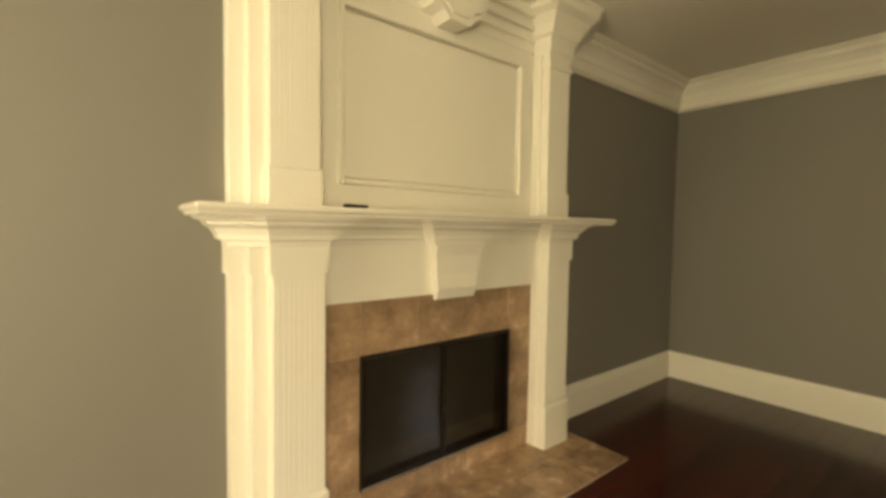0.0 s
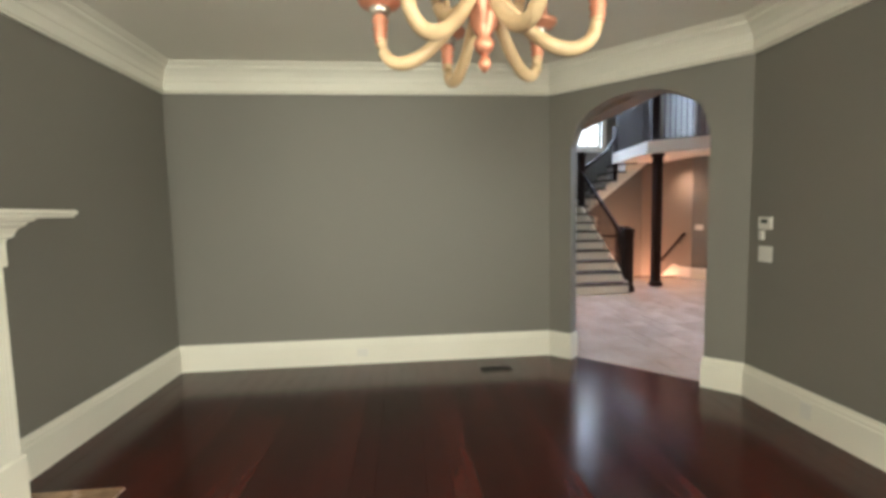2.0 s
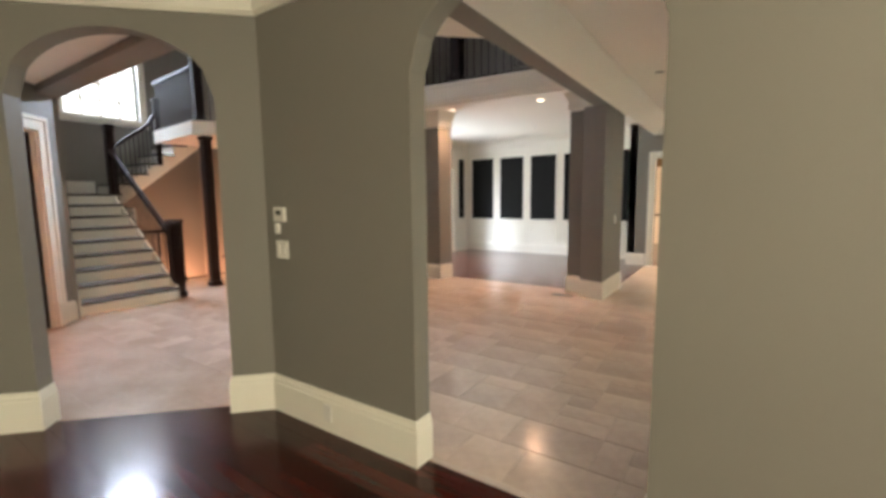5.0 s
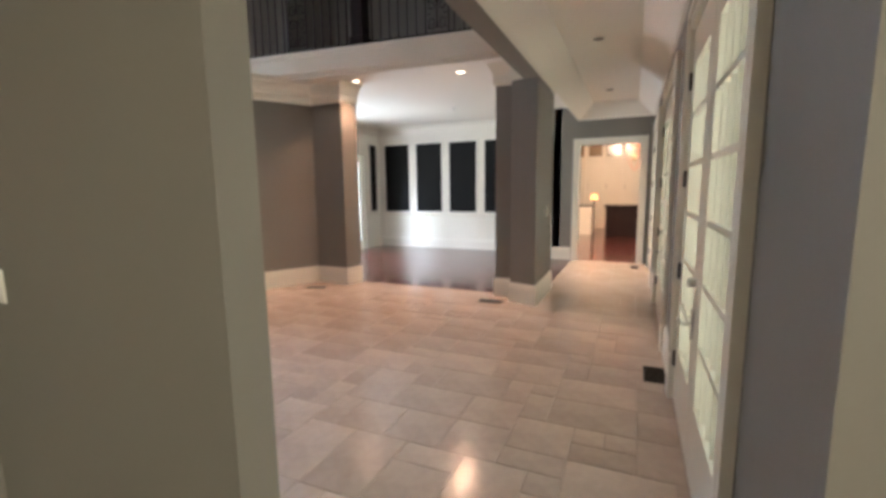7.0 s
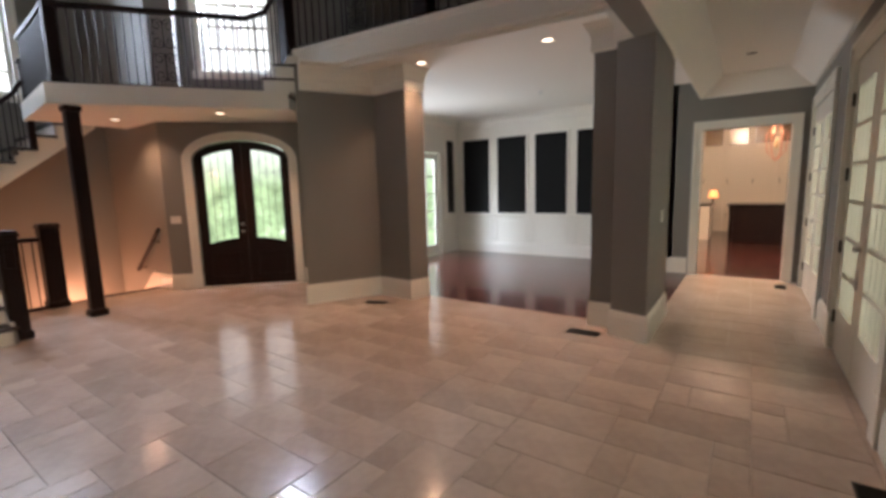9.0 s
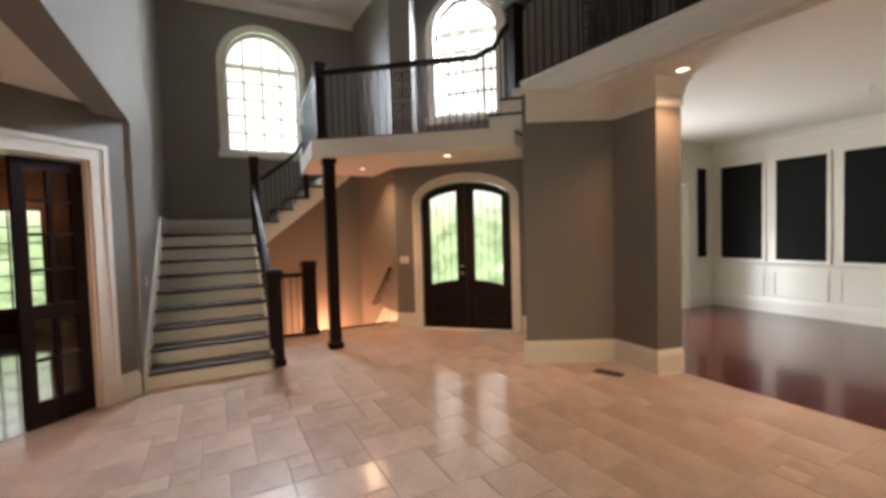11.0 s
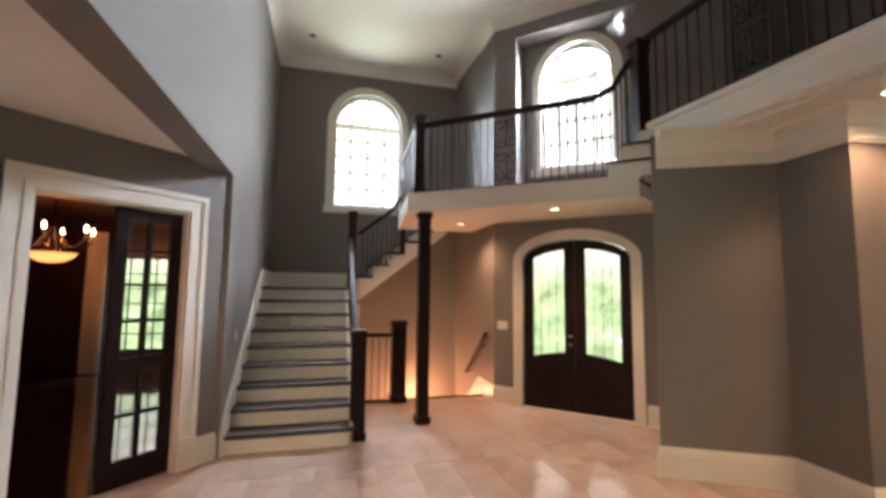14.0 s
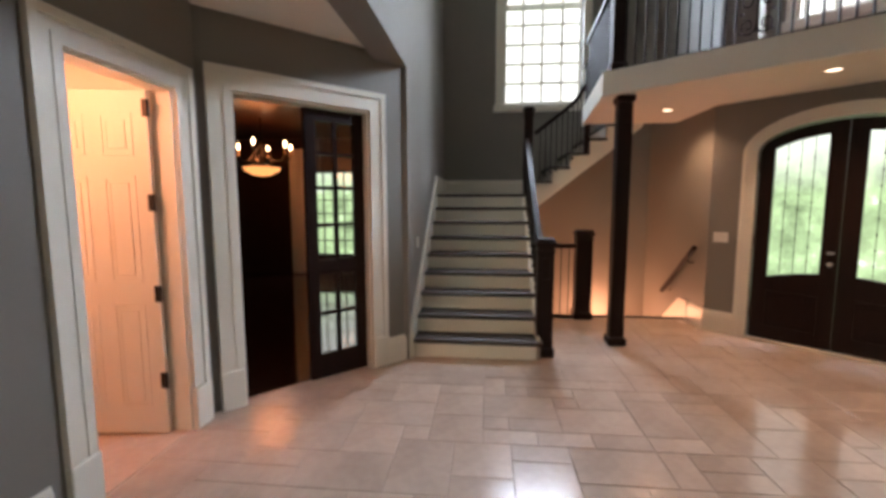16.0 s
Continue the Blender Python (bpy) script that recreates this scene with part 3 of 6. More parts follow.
# second flight, up to the bridge along the far wall
FX0, FX1 = 10.42, 11.39
flight = thing("upper_stair_flight", (FX0, -4.4, 9 * RISE), 0, "short white stair flight with dark treads and open side", "staircase")
R2, G2, Y2 = (2.96 - 9 * RISE) / 6, 0.262, -4.42
for k in range(6):
    y, z = Y2 - k * G2, 9 * RISE + k * R2
    part("riser", local(box(FX0, FX1, y - 0.02, y, z, z + R2 - 0.042), flight), WHITE, flight)
    part("tread", local(box(FX0 - 0.04, FX1, y - G2 - 0.02, y + 0.03, z + R2 - 0.042, z + R2, 0.010), flight), TREAD, flight)
bm = bmesh.new()
prof = [(Y2 + 0.04, 9 * RISE - 0.28)]
for k in range(6):
    prof += [(Y2 - k * G2, 9 * RISE + k * R2), (Y2 - k * G2, 9 * RISE + (k + 1) * R2 - 0.03)]
prof += [(Y2 - 6 * G2, 2.93), (Y2 - 6 * G2, 2.70)]
a = [bm.verts.new((FX0, y, z)) for y, z in prof]
b = [bm.verts.new((FX0 + 0.035, y, z)) for y, z in prof]
bm.faces.new(a), bm.faces.new(b)
for i in range(len(prof)):
    j = (i + 1) % len(prof)
    bm.faces.new((a[i], a[j], b[j], b[i]))
part("stringer", local(bm, flight), WHITE, flight)
bm = bmesh.new()
c = [bm.verts.new(p) for p in ((FX0 + 0.03, Y2 + 0.04, 9 * RISE - 0.28), (FX1, Y2 + 0.04, 9 * RISE - 0.28), (FX1, Y2 - 6 * G2, 2.70), (FX0 + 0.03, Y2 - 6 * G2, 2.70))]
bm.faces.new(c)
r = bmesh.ops.extrude_face_region(bm, geom=bm.faces[:])
bmesh.ops.translate(bm, vec=(0, 0, 0.05), verts=[v for v in r["geom"] if isinstance(v, bmesh.types.BMVert)])
part("soffit", local(bm, flight), CEIL, flight)

# ---- newels, rails and balusters ----


def newel(at, height, width, label, panel=False, base=True):
    e = thing("newel_post", at, 0, label, "newel post", "stair newels")
    w = width / 2
    bm = box(-w, w, -w, w, 0, height - 0.09, 0.008)
    part("post", bm, ESPRESSO, e)
    if base:
        part("plinth", box(-w - 0.018, w + 0.018, -w - 0.018, w + 0.018, 0, 0.10, 0.01), ESPRESSO, e)
    bm = box(-w - 0.012, w + 0.012, -w - 0.012, w + 0.012, height - 0.16, height - 0.135, 0.006)
    add_box(bm, -w - 0.022, w + 0.022, -w - 0.022, w + 0.022, height - 0.09, height - 0.05, 0.01)
    add_box(bm, -w - 0.006, w + 0.006, -w - 0.006, w + 0.006, height - 0.05, height - 0.02, 0.008)
    part("cap", bm, ESPRESSO, e)
    if panel:
        for s in (-1, 1):
            bm = bmesh.new()
            x = s * (w + 0.005)
            for y0, y1, z0, z1 in ((-0.05, 0.05, height - 0.22, height - 0.21), (-0.05, 0.05, height - 0.44, height - 0.43), (-0.05, -0.04, height - 0.43, height - 0.22), (0.04, 0.05, height - 0.43, height - 0.22)):
                add_box(bm, x - 0.006, x + 0.006, y0, y1, z0, z1)
            part("panel_moulding", bm, ESPRESSO, e)
    return e


def post(at, height):
    e = thing("square_column", at, 0, "slender espresso-stained square column under the bridge", "column")
    part("shaft", box(-0.075, 0.075, -0.075, 0.075, 0.09, height - 0.07, 0.01), ESPRESSO, e)
    part("plinth", box(-0.10, 0.10, -0.10, 0.10, 0, 0.09, 0.015), ESPRESSO, e)
    bm = box(-0.095, 0.095, -0.095, 0.095, height - 0.07, height, 0.012)
    part("cap", bm, ESPRESSO, e)


def railing(name, rail_pts, foot_pts, label, spacing=0.125, shoe=True, panels=()):
    """A handrail over iron balusters; rail and foot run along matching lines. panels: fractions at which a scroll panel stands."""
    p = [Vector(v) for v in rail_pts]
    f = [Vector(v) for v in foot_pts]
    e = thing(name, tuple(f[0]), 0, label, "railing", "stair railings")
    o = f[0]
    bm = bmesh.new()
    dirs = [(b - a) for a, b in zip(p, p[1:])]
    add_tube(bm, [q - o for q in p], 0.042, square=True)
    part("handrail", bm, ESPRESSO, e)
    if shoe:
        part("shoe_rail", tube([q - o + Vector((0, 0, 0.012)) for q in f], 0.03, square=True), ESPRESSO, e)
    total = sum(d.length for d in dirs)
    count = max(1, int(total / spacing))
    for k in range(1, count):
        want = total * k / count
        if any(abs(k / count - c) * total < 0.17 for c in panels):
            continue
        i = 0
        while want > dirs[i].length:
            want -= dirs[i].length
            i += 1
        w = want / dirs[i].length
        top, low = p[i].lerp(p[i + 1], w), f[i].lerp(f[i + 1], w)
        bm = tube([low - o + Vector((0, 0, 0.01)), top - o - Vector((0, 0, 0.02))], 0.0105, square=True)
        add_box(bm, *(v for a in zip(low - o - Vector((0.018, 0.018, 0)), low - o + Vector((0.018, 0.018, 0.035))) for v in a))
        part("baluster", bm, IRON, e)
    for c in panels:
        want, i = total * c, 0
        while want > dirs[i].length:
            want -= dirs[i].length
            i += 1
        w = want / dirs[i].length
        d = dirs[i].normalized()
        top, low = p[i].lerp(p[i + 1], w) - o, f[i].lerp(f[i + 1], w) - o
        h = top.z - low.z
        bm = bmesh.new()
        for s in (-0.155, 0.155):
            add_tube(bm, [low + d * s, low + d * s + Vector((0, 0, h - 0.02))], 0.0105, square=True)
        for zz in (0.28, 0.72):
            for s in (-1, 1):
                for up in (-1, 1):
                    line = []
                    for k in range(15):
                        a = k / 14 * 2.6 * math.pi
                        rr = 0.085 * (1 - 0.72 * k / 14)
                        cx, cz = 0.065, 0.105
                        line.append(low + d * (s * (cx - rr * math.cos(a) * 0.75)) + Vector((0, 0, h * zz + up * (cz + rr * math.sin(a)))))
                    add_tube(bm, line, 0.007, n=5)
            add_tube(bm, [low + d * 0.0 + Vector((0, 0, h * zz - 0.17)), low + Vector((0, 0, h * zz + 0.17))], 0.009, n=6)
            for s, up in ((-1, 0.16), (1, 0.16), (-1, -0.16), (1, -0.16), (-1, 0), (1, 0)):
                q = low + d * (s * 0.11) + Vector((0, 0, h * zz + up))
                bmesh.ops.create_uvsphere(bm, u_segments=8, v_segments=6, radius=0.019, matrix=Matrix.Translation(q) @ Matrix.Diagonal((1, 1, 0.7, 1)))
        part("scroll_panel", bm, IRON, e, "wrought-iron scrolls with leaf bosses")
    return e


NB = (8.114, -4.325, 0)
newel(NB, 1.25, 0.165, "large espresso newel post with recessed panel at the stair foot", panel=True)
newel((10.36, -4.33, 9 * RISE - 0.32), 1.62, 0.13, "tall espresso newel post at the stair landing", base=False)
newel((9.69, -5.04, 0), 1.24, 0.215, "squat espresso newel post at the basement stair")
newel((10.40, -5.19, 2.30), 1.34, 0.085, "slim espresso newel post on the upper flight", base=False)
newel((8.60, -5.10, 2.96), 1.13, 0.14, "espresso newel post at the corner of the bridge")
post((8.57, -5.18, 0), 2.72)

railing("stair_railing", [(8.16, -4.30, 1.00), (8.38, -4.30, 1.16), (10.12, -4.30, 2.40), (10.32, -4.30, 2.52)], [(8.16, -4.30, 0.19), (8.38, -4.30, 0.38), (10.12, -4.30, 1.62), (10.32, -4.30, 1.72)], "dark stair handrail with iron balusters", shoe=False)
railing("upper_stair_railing", [(10.40, -4.43, 2.62), (10.40, -4.9, 2.98), (10.40, -5.03, 3.10), (10.40, -5.10, 3.22), (10.40, -5.16, 3.30)], [(10.40, -4.43, 1.90), (10.40, -4.9, 2.14), (10.40, -5.03, 2.28), (10.40, -5.10, 2.30), (10.40, -5.16, 2.33)], "curved dark handrail on the upper flight", spacing=0.10, shoe=False)
railing("bridge_side_railing", [(8.60, -5.05, 3.90), (9.2, -5.10, 3.90), (10.38, -5.17, 3.90)], [(8.60, -5.05, 2.965), (9.2, -5.10, 2.965), (10.38, -5.17, 2.965)], "dark railing along the side of the bridge", spacing=0.095)
railing("bridge_railing", [(8.55, -5.07, 3.90), (7.21, -6.83, 3.92), (7.06, -7.03, 4.02), (6.98, -7.13, 4.22), (6.93, -7.19, 4.30)], [(8.55, -5.07, 2.965), (7.21, -6.83, 2.965), (7.06, -7.03, 2.965), (6.98, -7.13, 3.10), (6.93, -7.19, 3.18)], "dark bridge railing with a scrolled iron panel", spacing=0.095, panels=(0.43,))
railing("basement_guard", [(9.69, -4.32, 1.0), (9.69, -4.96, 1.0)], [(9.69, -4.32, 0.0), (9.69, -4.96, 0.0)], "dark guard rail beside the basement stair", spacing=0.10)

PLACE = Matrix.Identity(4)
newel((6.86, -7.06, 3.13), 1.24, 0.15, "espresso newel post at the upper hall corner", base=False)
newel((4.73, -7.31, 3.40), 1.12, 0.18, "espresso newel post in the upper hall railing")
railing("upper_hall_railing", [(6.82, -7.12, 4.36), (2.40, -7.51, 4.36)], [(6.82, -7.12, 3.40), (2.40, -7.51, 3.40)], "dark upper hall railing with scrolled iron panels", panels=(0.25, 0.72))
PLACE = WING

# two steps from the bridge up to the upper hall
steps = thing("bridge_steps", (6.9, -7.1, 2.96), 0, "two short steps with dark treads at the bridge end", "steps")
for k, s in enumerate((0.0, 0.16)):
    d = Vector((-0.66, -0.75))
    n = Vector((0.75, -0.66))
    o = Vector((7.08, -6.95)) + d * s
    q = [o - n * 0.0, o + d * 0.45, o + d * 0.45 + n * 1.0, o + n * 1.0]
    part("step", local(prism([(v.x, v.y) for v in q], 2.961 + k * 0.19, 2.961 + k * 0.19 + 0.16), steps), WHITE, steps)
    q = [o - d * 0.02 - n * 0.02, o + d * 0.45 - n * 0.02, o + d * 0.45 + n * 1.0, o - d * 0.02 + n * 1.0]
    part("tread", local(prism([(v.x, v.y) for v in q], 2.961 + k * 0.19 + 0.16, 2.961 + (k + 1) * 0.19), steps), TREAD, steps)

# basement stair going down
base = thing("basement_stair", (9.9, -5.6, -0.01), 0, "narrow stair going down with dark treads", "staircase")
for k in range(6):
    x, z = 9.80 + 0.26 * k, -0.19 * k - 0.02
    part("riser", local(box(x, x + 0.02, -6.43, -5.10, z - 0.17, z), base), WHITE, base)
    part("tread", local(box(x - 0.02, x + 0.28, -6.43, -5.10, z - 0.20, z - 0.17, 0.005), base), TREAD, base)
setting("trim", box(9.74, 9.81, -6.44, -4.42, -0.15, 0.012, 0.004), ESPRESSO, "dark nosing at the basement stair edge", "nosing")
bm = bmesh.new()
add_plate(bm, [(9.70, 0.0), (9.70, 0.262), (9.95, 0.262), (11.38, -0.85), (11.38, -1.2), (9.95, -0.2)], -6.452, -6.425)
setting("baseboard", bm, WHITE, "ivory skirt sloping down the basement stair", "baseboard")
wrail = thing("wall_handrail", (9.8, -6.37, 0.9), 0, "dark wall handrail sloping down to the basement", "handrail")
part("rail", local(tube([(9.43, -6.37, 1.02), (9.48, -6.37, 0.99), (10.40, -6.37, 0.27)], 0.032, n=8), wrail), ESPRESSO, wrail, smooth=True)
for x, z in ((9.62, 0.85), (10.25, 0.36)):
    part("bracket", local(tube([(x, -6.452, z - 0.05), (x, -6.39, z - 0.05), (x, -6.37, z)], 0.009), wrail), BRONZE, wrail)
setting("wall_basement_inner", box(9.75, 11.39, -4.44, -4.38, -2.6, 1.45), CEIL, "cream wall under the stair landing", "wall")

# ---- casings, doors and windows ----


def casing(e, w, z, cw=0.125, rise=0.0, floor=0.0, y=0.0, depth=0.03, blocks=True, material=None):
    """Moulded trim round an opening from x=0 to w and up to z, standing proud on the -y side."""
    material = material or WHITE
    prof = ((0.0, 0.985, 0.022), (0.02, 0.32, 0.03), (0.70, 1.0, 0.038))
    for a, b, d in prof:
        for side in (0, 1):
            x0, x1 = (-cw * b, -cw * a) if side == 0 else (w + cw * a, w + cw * b)
            part("casing_leg", box(x0, x1, y - d, y, floor + (0.30 if blocks and b < 1.5 else 0), z if rise else z + cw * a + 0.001), material, e)
        bm = bmesh.new()
        if rise:
            n = 24
            half = w / 2
            inn, out = [], []
            for k in range(n + 1):
                t = -1 + 2 * k / n
                c = math.sqrt(max(0, 1 - t * t * 0.96))
                inn.append((half + t * (half + cw * a), z + (rise + cw * a) * (1 - t * t) ** 0.6))
                out.append((half + t * (half + cw * b), z + (rise + cw * b) * (1 - t * t) ** 0.6))
            for i in range(n):
                add_plate(bm, [inn[i], inn[i + 1], out[i + 1], out[i]], y - d, y)
            bmesh.ops.remove_doubles(bm, verts=bm.verts, dist=0.0005)
        else:
            add_box(bm, -cw * b, w + cw * b, y - d, y, z + cw * a, z + cw * b)
        part("casing_head", bm, material, e)
    if blocks:
        for x0 in (-cw - 0.006, w - 0.002):
            part("plinth_block", box(x0, x0 + cw + 0.008, y - 0.042, y, floor, floor + 0.30, 0.006), material, e)


def lites(w0, w1, z0, z1, cols, rows, bar, y0, y1):
    bm = bmesh.new()
    for c in range(1, cols):
        x = w0 + (w1 - w0) * c / cols
        add_box(bm, x - bar / 2, x + bar / 2, y0, y1, z0, z1)
    for r in range(1, rows):
        z = z0 + (z1 - z0) * r / rows
        add_box(bm, w0, w1, y0 + 0.001, y1 - 0.001, z - bar / 2, z + bar / 2)
    return bm


def no_shadow(ob):
    ob.visible_shadow = False
    return ob


def frame_ring(x0, x1, z0, z1, a, b, y0, y1):
    bm = bmesh.new()
    add_box(bm, x0, x0 + a, y0, y1, z0, z1)
    add_box(bm, x1 - a, x1, y0, y1, z0, z1)
    add_box(bm, x0 + a, x1 - a, y0, y1, z1 - a, z1)
    add_box(bm, x0 + a, x1 - a, y0, y1, z0, z0 + b)
    return bm


PLACE = Matrix.Identity(4)


# glazed double doors of the hall, in the west wall
def french_doors(y0, y1, n):
    w = y1 - y0
    e = thing("door_%d" % n, (WX, y0, 0), 90, "white glazed double doors with brass levers, closed", "glazed doors")
    tagged(e, kind="structure")
    casing(e, w, 2.44, 0.14)
    half = w / 2
    for k in range(2):
        x0, x1 = 0.02 + k * (half - 0.012), half - 0.004 + k * (half - 0.012)
        part("door_leaf", add_box(frame_ring(x0, x1, 0.01, 2.42, 0.125, 0.39, -0.004, 0.041), x0 + 0.125, x1 - 0.125, -0.004, 0.041, 2.20, 2.295), WHITE, e)
        part("muntins", lites(x0 + 0.125, x1 - 0.125, 0.40, 2.20, 1, 6, 0.028, -0.001, 0.038), WHITE, e)
        for c in (0.25, 0.5, 0.75):
            xc = x0 + 0.125 + (x1 - x0 - 0.25) * c
            part("glazing_bar", box(xc - 0.007, xc + 0.007, 0.004, 0.034, 0.40, 2.20), WHITE, e)
        no_shadow(part("pane", box(x0 + 0.12, x1 - 0.12, 0.018, 0.022, 0.39, 2.21), GLASS, e))
        hx = x0 if k == 0 else x1
        for z in (0.30, 0.91, 1.515, 2.12):
            bm = lathe([(0.009, 0), (0.011, 0.005), (0.011, 0.10), (0.009, 0.105)], 8, (hx, -0.012, z - 0.05))
            add_box(bm, hx - 0.02, hx + 0.02, -0.012, -0.005, z - 0.05, z + 0.05)
            part("hinge", bm, BRONZE, e)
    x = half - 0.075
    bm = box(x - 0.025, x + 0.025, -0.014, -0.004, 0.68, 0.84, 0.004)
    add_lathe(bm, [(0.001, -0.022), (0.02, -0.02), (0.028, 0), (0.02, 0.02), (0.001, 0.022)], 12, (x, -0.02, 0.98))
    add_tube(bm, [(x, -0.004, 0.76), (x, -0.055, 0.76), (x - 0.03, -0.062, 0.76), (x - 0.12, -0.062, 0.75)], 0.010)
    part("lever_handle", bm, NICKEL, e)
    part("threshold", box(0, w, 0.0, 0.25, -0.02, 0.008), BRONZE, e)
    return e


def curtain(y0, y1):
    """Sheer curtains that hang outside the glazed doors."""
    bm = bmesh.new()
    n = 90
    lo, hi = [], []
    for k in range(n + 1):
        y = y0 + (y1 - y0) * k / n
        x = WX - 0.12 + 0.032 * math.sin(k * 0.75) + 0.012 * math.sin(k * 2.3 + 1)
        lo.append(bm.verts.new((x, y, 0.03)))
        hi.append(bm.verts.new((x, y, 2.43)))
    for k in range(n):
        bm.faces.new((lo[k], lo[k + 1], hi[k + 1], hi[k]))
    return bm


SHEERGLOW = bpy.data.materials.new("backlit_sheer")
SHEERGLOW.use_nodes = True
sn = SHEERGLOW.node_tree
sn.nodes.remove(sn.nodes["Principled BSDF"])
mixs, tl, df = sn.nodes.new("ShaderNodeMixShader"), sn.nodes.new("ShaderNodeBsdfTranslucent"), sn.nodes.new("ShaderNodeBsdfDiffuse")
tl.inputs["Color"].default_value = df.inputs["Color"].default_value = (0.66, 0.65, 0.58, 1)
mixs.inputs["Fac"].default_value = 0.35
sn.links.new(tl.outputs[0], mixs.inputs[1])
sn.links.new(df.outputs[0], mixs.inputs[2])
sn.links.new(mixs.outputs[0], sn.nodes["Material Output"].inputs["Surface"])
for n, (a, b) in enumerate(HALL):
    french_doors(a, b, n + 1)
    ob = obj("sheer_curtain", curtain(a + 0.01, b - 0.01), SHEERGLOW, smooth=True)
    tagged(ob, "pale sheer curtain hanging behind the glazed doors", "curtain", "sheer curtains")

# front door: a pair of arched dark leaves
PLACE = WING
e = thing("door_4", (*(F0 + FU * FRONT_A), 0), math.degrees(math.atan2(FU.y, FU.x)), "arched dark wooden double front doors with leaded glass, closed", "front door")
tagged(e, kind="structure")
# local x runs along the wall, local -y is out; the room is on +y
W = FRONT_B - FRONT_A


def arch_z(x, w, z, rise):
    t = max(-1, min(1, 2 * x / w - 1))
    return z + rise * math.sqrt(1 - t * t)


def arched_casing(e, w, z, rise, cw, floor, sgn, mat_, grow=1.0):
    for a, b, d in ((0.0, 0.985, 0.022), (0.03, 0.34, 0.03), (0.70, 1.0, 0.038)):
        for x0, x1 in ((-cw * b, -cw * a), (w + cw * a, w + cw * b)):
            part("casing_leg", box(x0, x1, 0, sgn * d, floor, z + 0.0), mat_, e)
        n, inn, out = 28, [], []
        for k in range(n + 1):
            t = -math.cos(math.pi * k / n)
            c = math.sqrt(max(0, 1 - t * t))
            inn.append((w / 2 + t * (w / 2 + cw * a), z + (rise + cw * a) * c))
            out.append((w / 2 + t * (w / 2 + cw * b), z + (rise + cw * b) * c))
        bm = bmesh.new()
        for i in range(n):
            add_plate(bm, [inn[i], inn[i + 1], out[i + 1], out[i]], 0, sgn * d)
        bmesh.ops.remove_doubles(bm, verts=bm.verts, dist=0.0003)
        part("casing_head", bm, mat_, e)


arched_casing(e, W, 2.14, 0.31, 0.135, 0.0, 1, WHITE)
for k in range(2):
    x0, x1 = (0.012, W / 2 - 0.003) if k == 0 else (W / 2 + 0.003, W - 0.012)
    n = 14
    gx0, gx1 = (x0 + 0.135, x1 - 0.145) if k == 0 else (x0 + 0.145, x1 - 0.135)
    top = [(x0 + (x1 - x0) * i / n, arch_z(x0 + (x1 - x0) * i / n, W, 2.13, 0.30)) for i in range(n + 1)]
    gtop = [(gx0 + (gx1 - gx0) * i / n, arch_z(gx0 + (gx1 - gx0) * i / n, W, 2.13, 0.30) - 0.125) for i in range(n + 1)]
    gbot = [(gx0 + (gx1 - gx0) * i / n, 0.70 + 0.13 * (1 - (2 * (gx0 + (gx1 - gx0) * i / n) / W - 1) ** 2)) for i in range(n + 1)]
    bm = bmesh.new()
    for sa, sb in ((x0, gx0), (gx1, x1)):
        run = [sa + (sb - sa) * i / 8 for i in range(9)]
        add_plate(bm, [(sa, 0.01)] + [(x, arch_z(x, W, 2.13, 0.30)) for x in run] + [(sb, 0.01)], -0.10, -0.05)
    for i in range(n):
        add_plate(bm, [(gtop[i][0], gtop[i][1]), (gtop[i + 1][0], gtop[i + 1][1]), (gtop[i + 1][0], arch_z(gtop[i + 1][0], W, 2.13, 0.30)), (gtop[i][0], arch_z(gtop[i][0], W, 2.13, 0.30))], -0.10, -0.05)
        add_plate(bm, [(gbot[i][0], 0.01), (gbot[i + 1][0], 0.01), gbot[i + 1], gbot[i]], -0.10, -0.05)
    part("door_leaf", bm, ESPRESSO, e)
    bm = frame_ring(gx0 - 0.01, gx1 + 0.01, 0.16, 0.58, 0.02, 0.02, -0.05, -0.038)
    add_box(bm, gx0 + 0.05, gx1 - 0.05, -0.05, -0.042, 0.22, 0.52, 0.004)
    part("lower_panel", bm, ESPRESSO, e)
    bm = bmesh.new()
    for i in range(n):
        add_plate(bm, [gbot[i], gbot[i + 1], gtop[i + 1], gtop[i]], -0.078, -0.074)
    no_shadow(part("pane", bm, GLASS, e))
    bm = bmesh.new()
    for c in (0.25, 0.5, 0.75):
        x = gx0 + (gx1 - gx0) * c
        add_box(bm, x - 0.0025, x + 0.0025, -0.082, -0.070, 0.74, arch_z(x, W, 2.13, 0.30) - 0.13)
    rnd = random.Random(4 + k)
    for c in (0.25, 0.5, 0.75):
        for z in np.arange(0.95, 2.1, 0.16):
            bmesh.ops.create_uvsphere(bm, u_segments=8, v_segments=6, radius=0.009, matrix=Matrix.Translation((gx0 + (gx1 - gx0) * c, -0.076, float(z) + 0.08 * (c == 0.5))) @ Matrix.Diagonal((1, 0.5, 1.7, 1)))
    part("leaded_bars", bm, BRONZE, e)
    hx = x0 if k == 0 else x1
    for z in (0.25, 1.1, 1.95):
        part("hinge", box(hx - 0.012, hx + 0.012, -0.055, -0.04, z, z + 0.11), BRONZE, e)
bm = lathe([(0.001, -0.012), (0.03, -0.012), (0.034, 0), (0.03, 0.012), (0.001, 0.012)], 14, (W / 2 + 0.06, -0.03, 1.06))
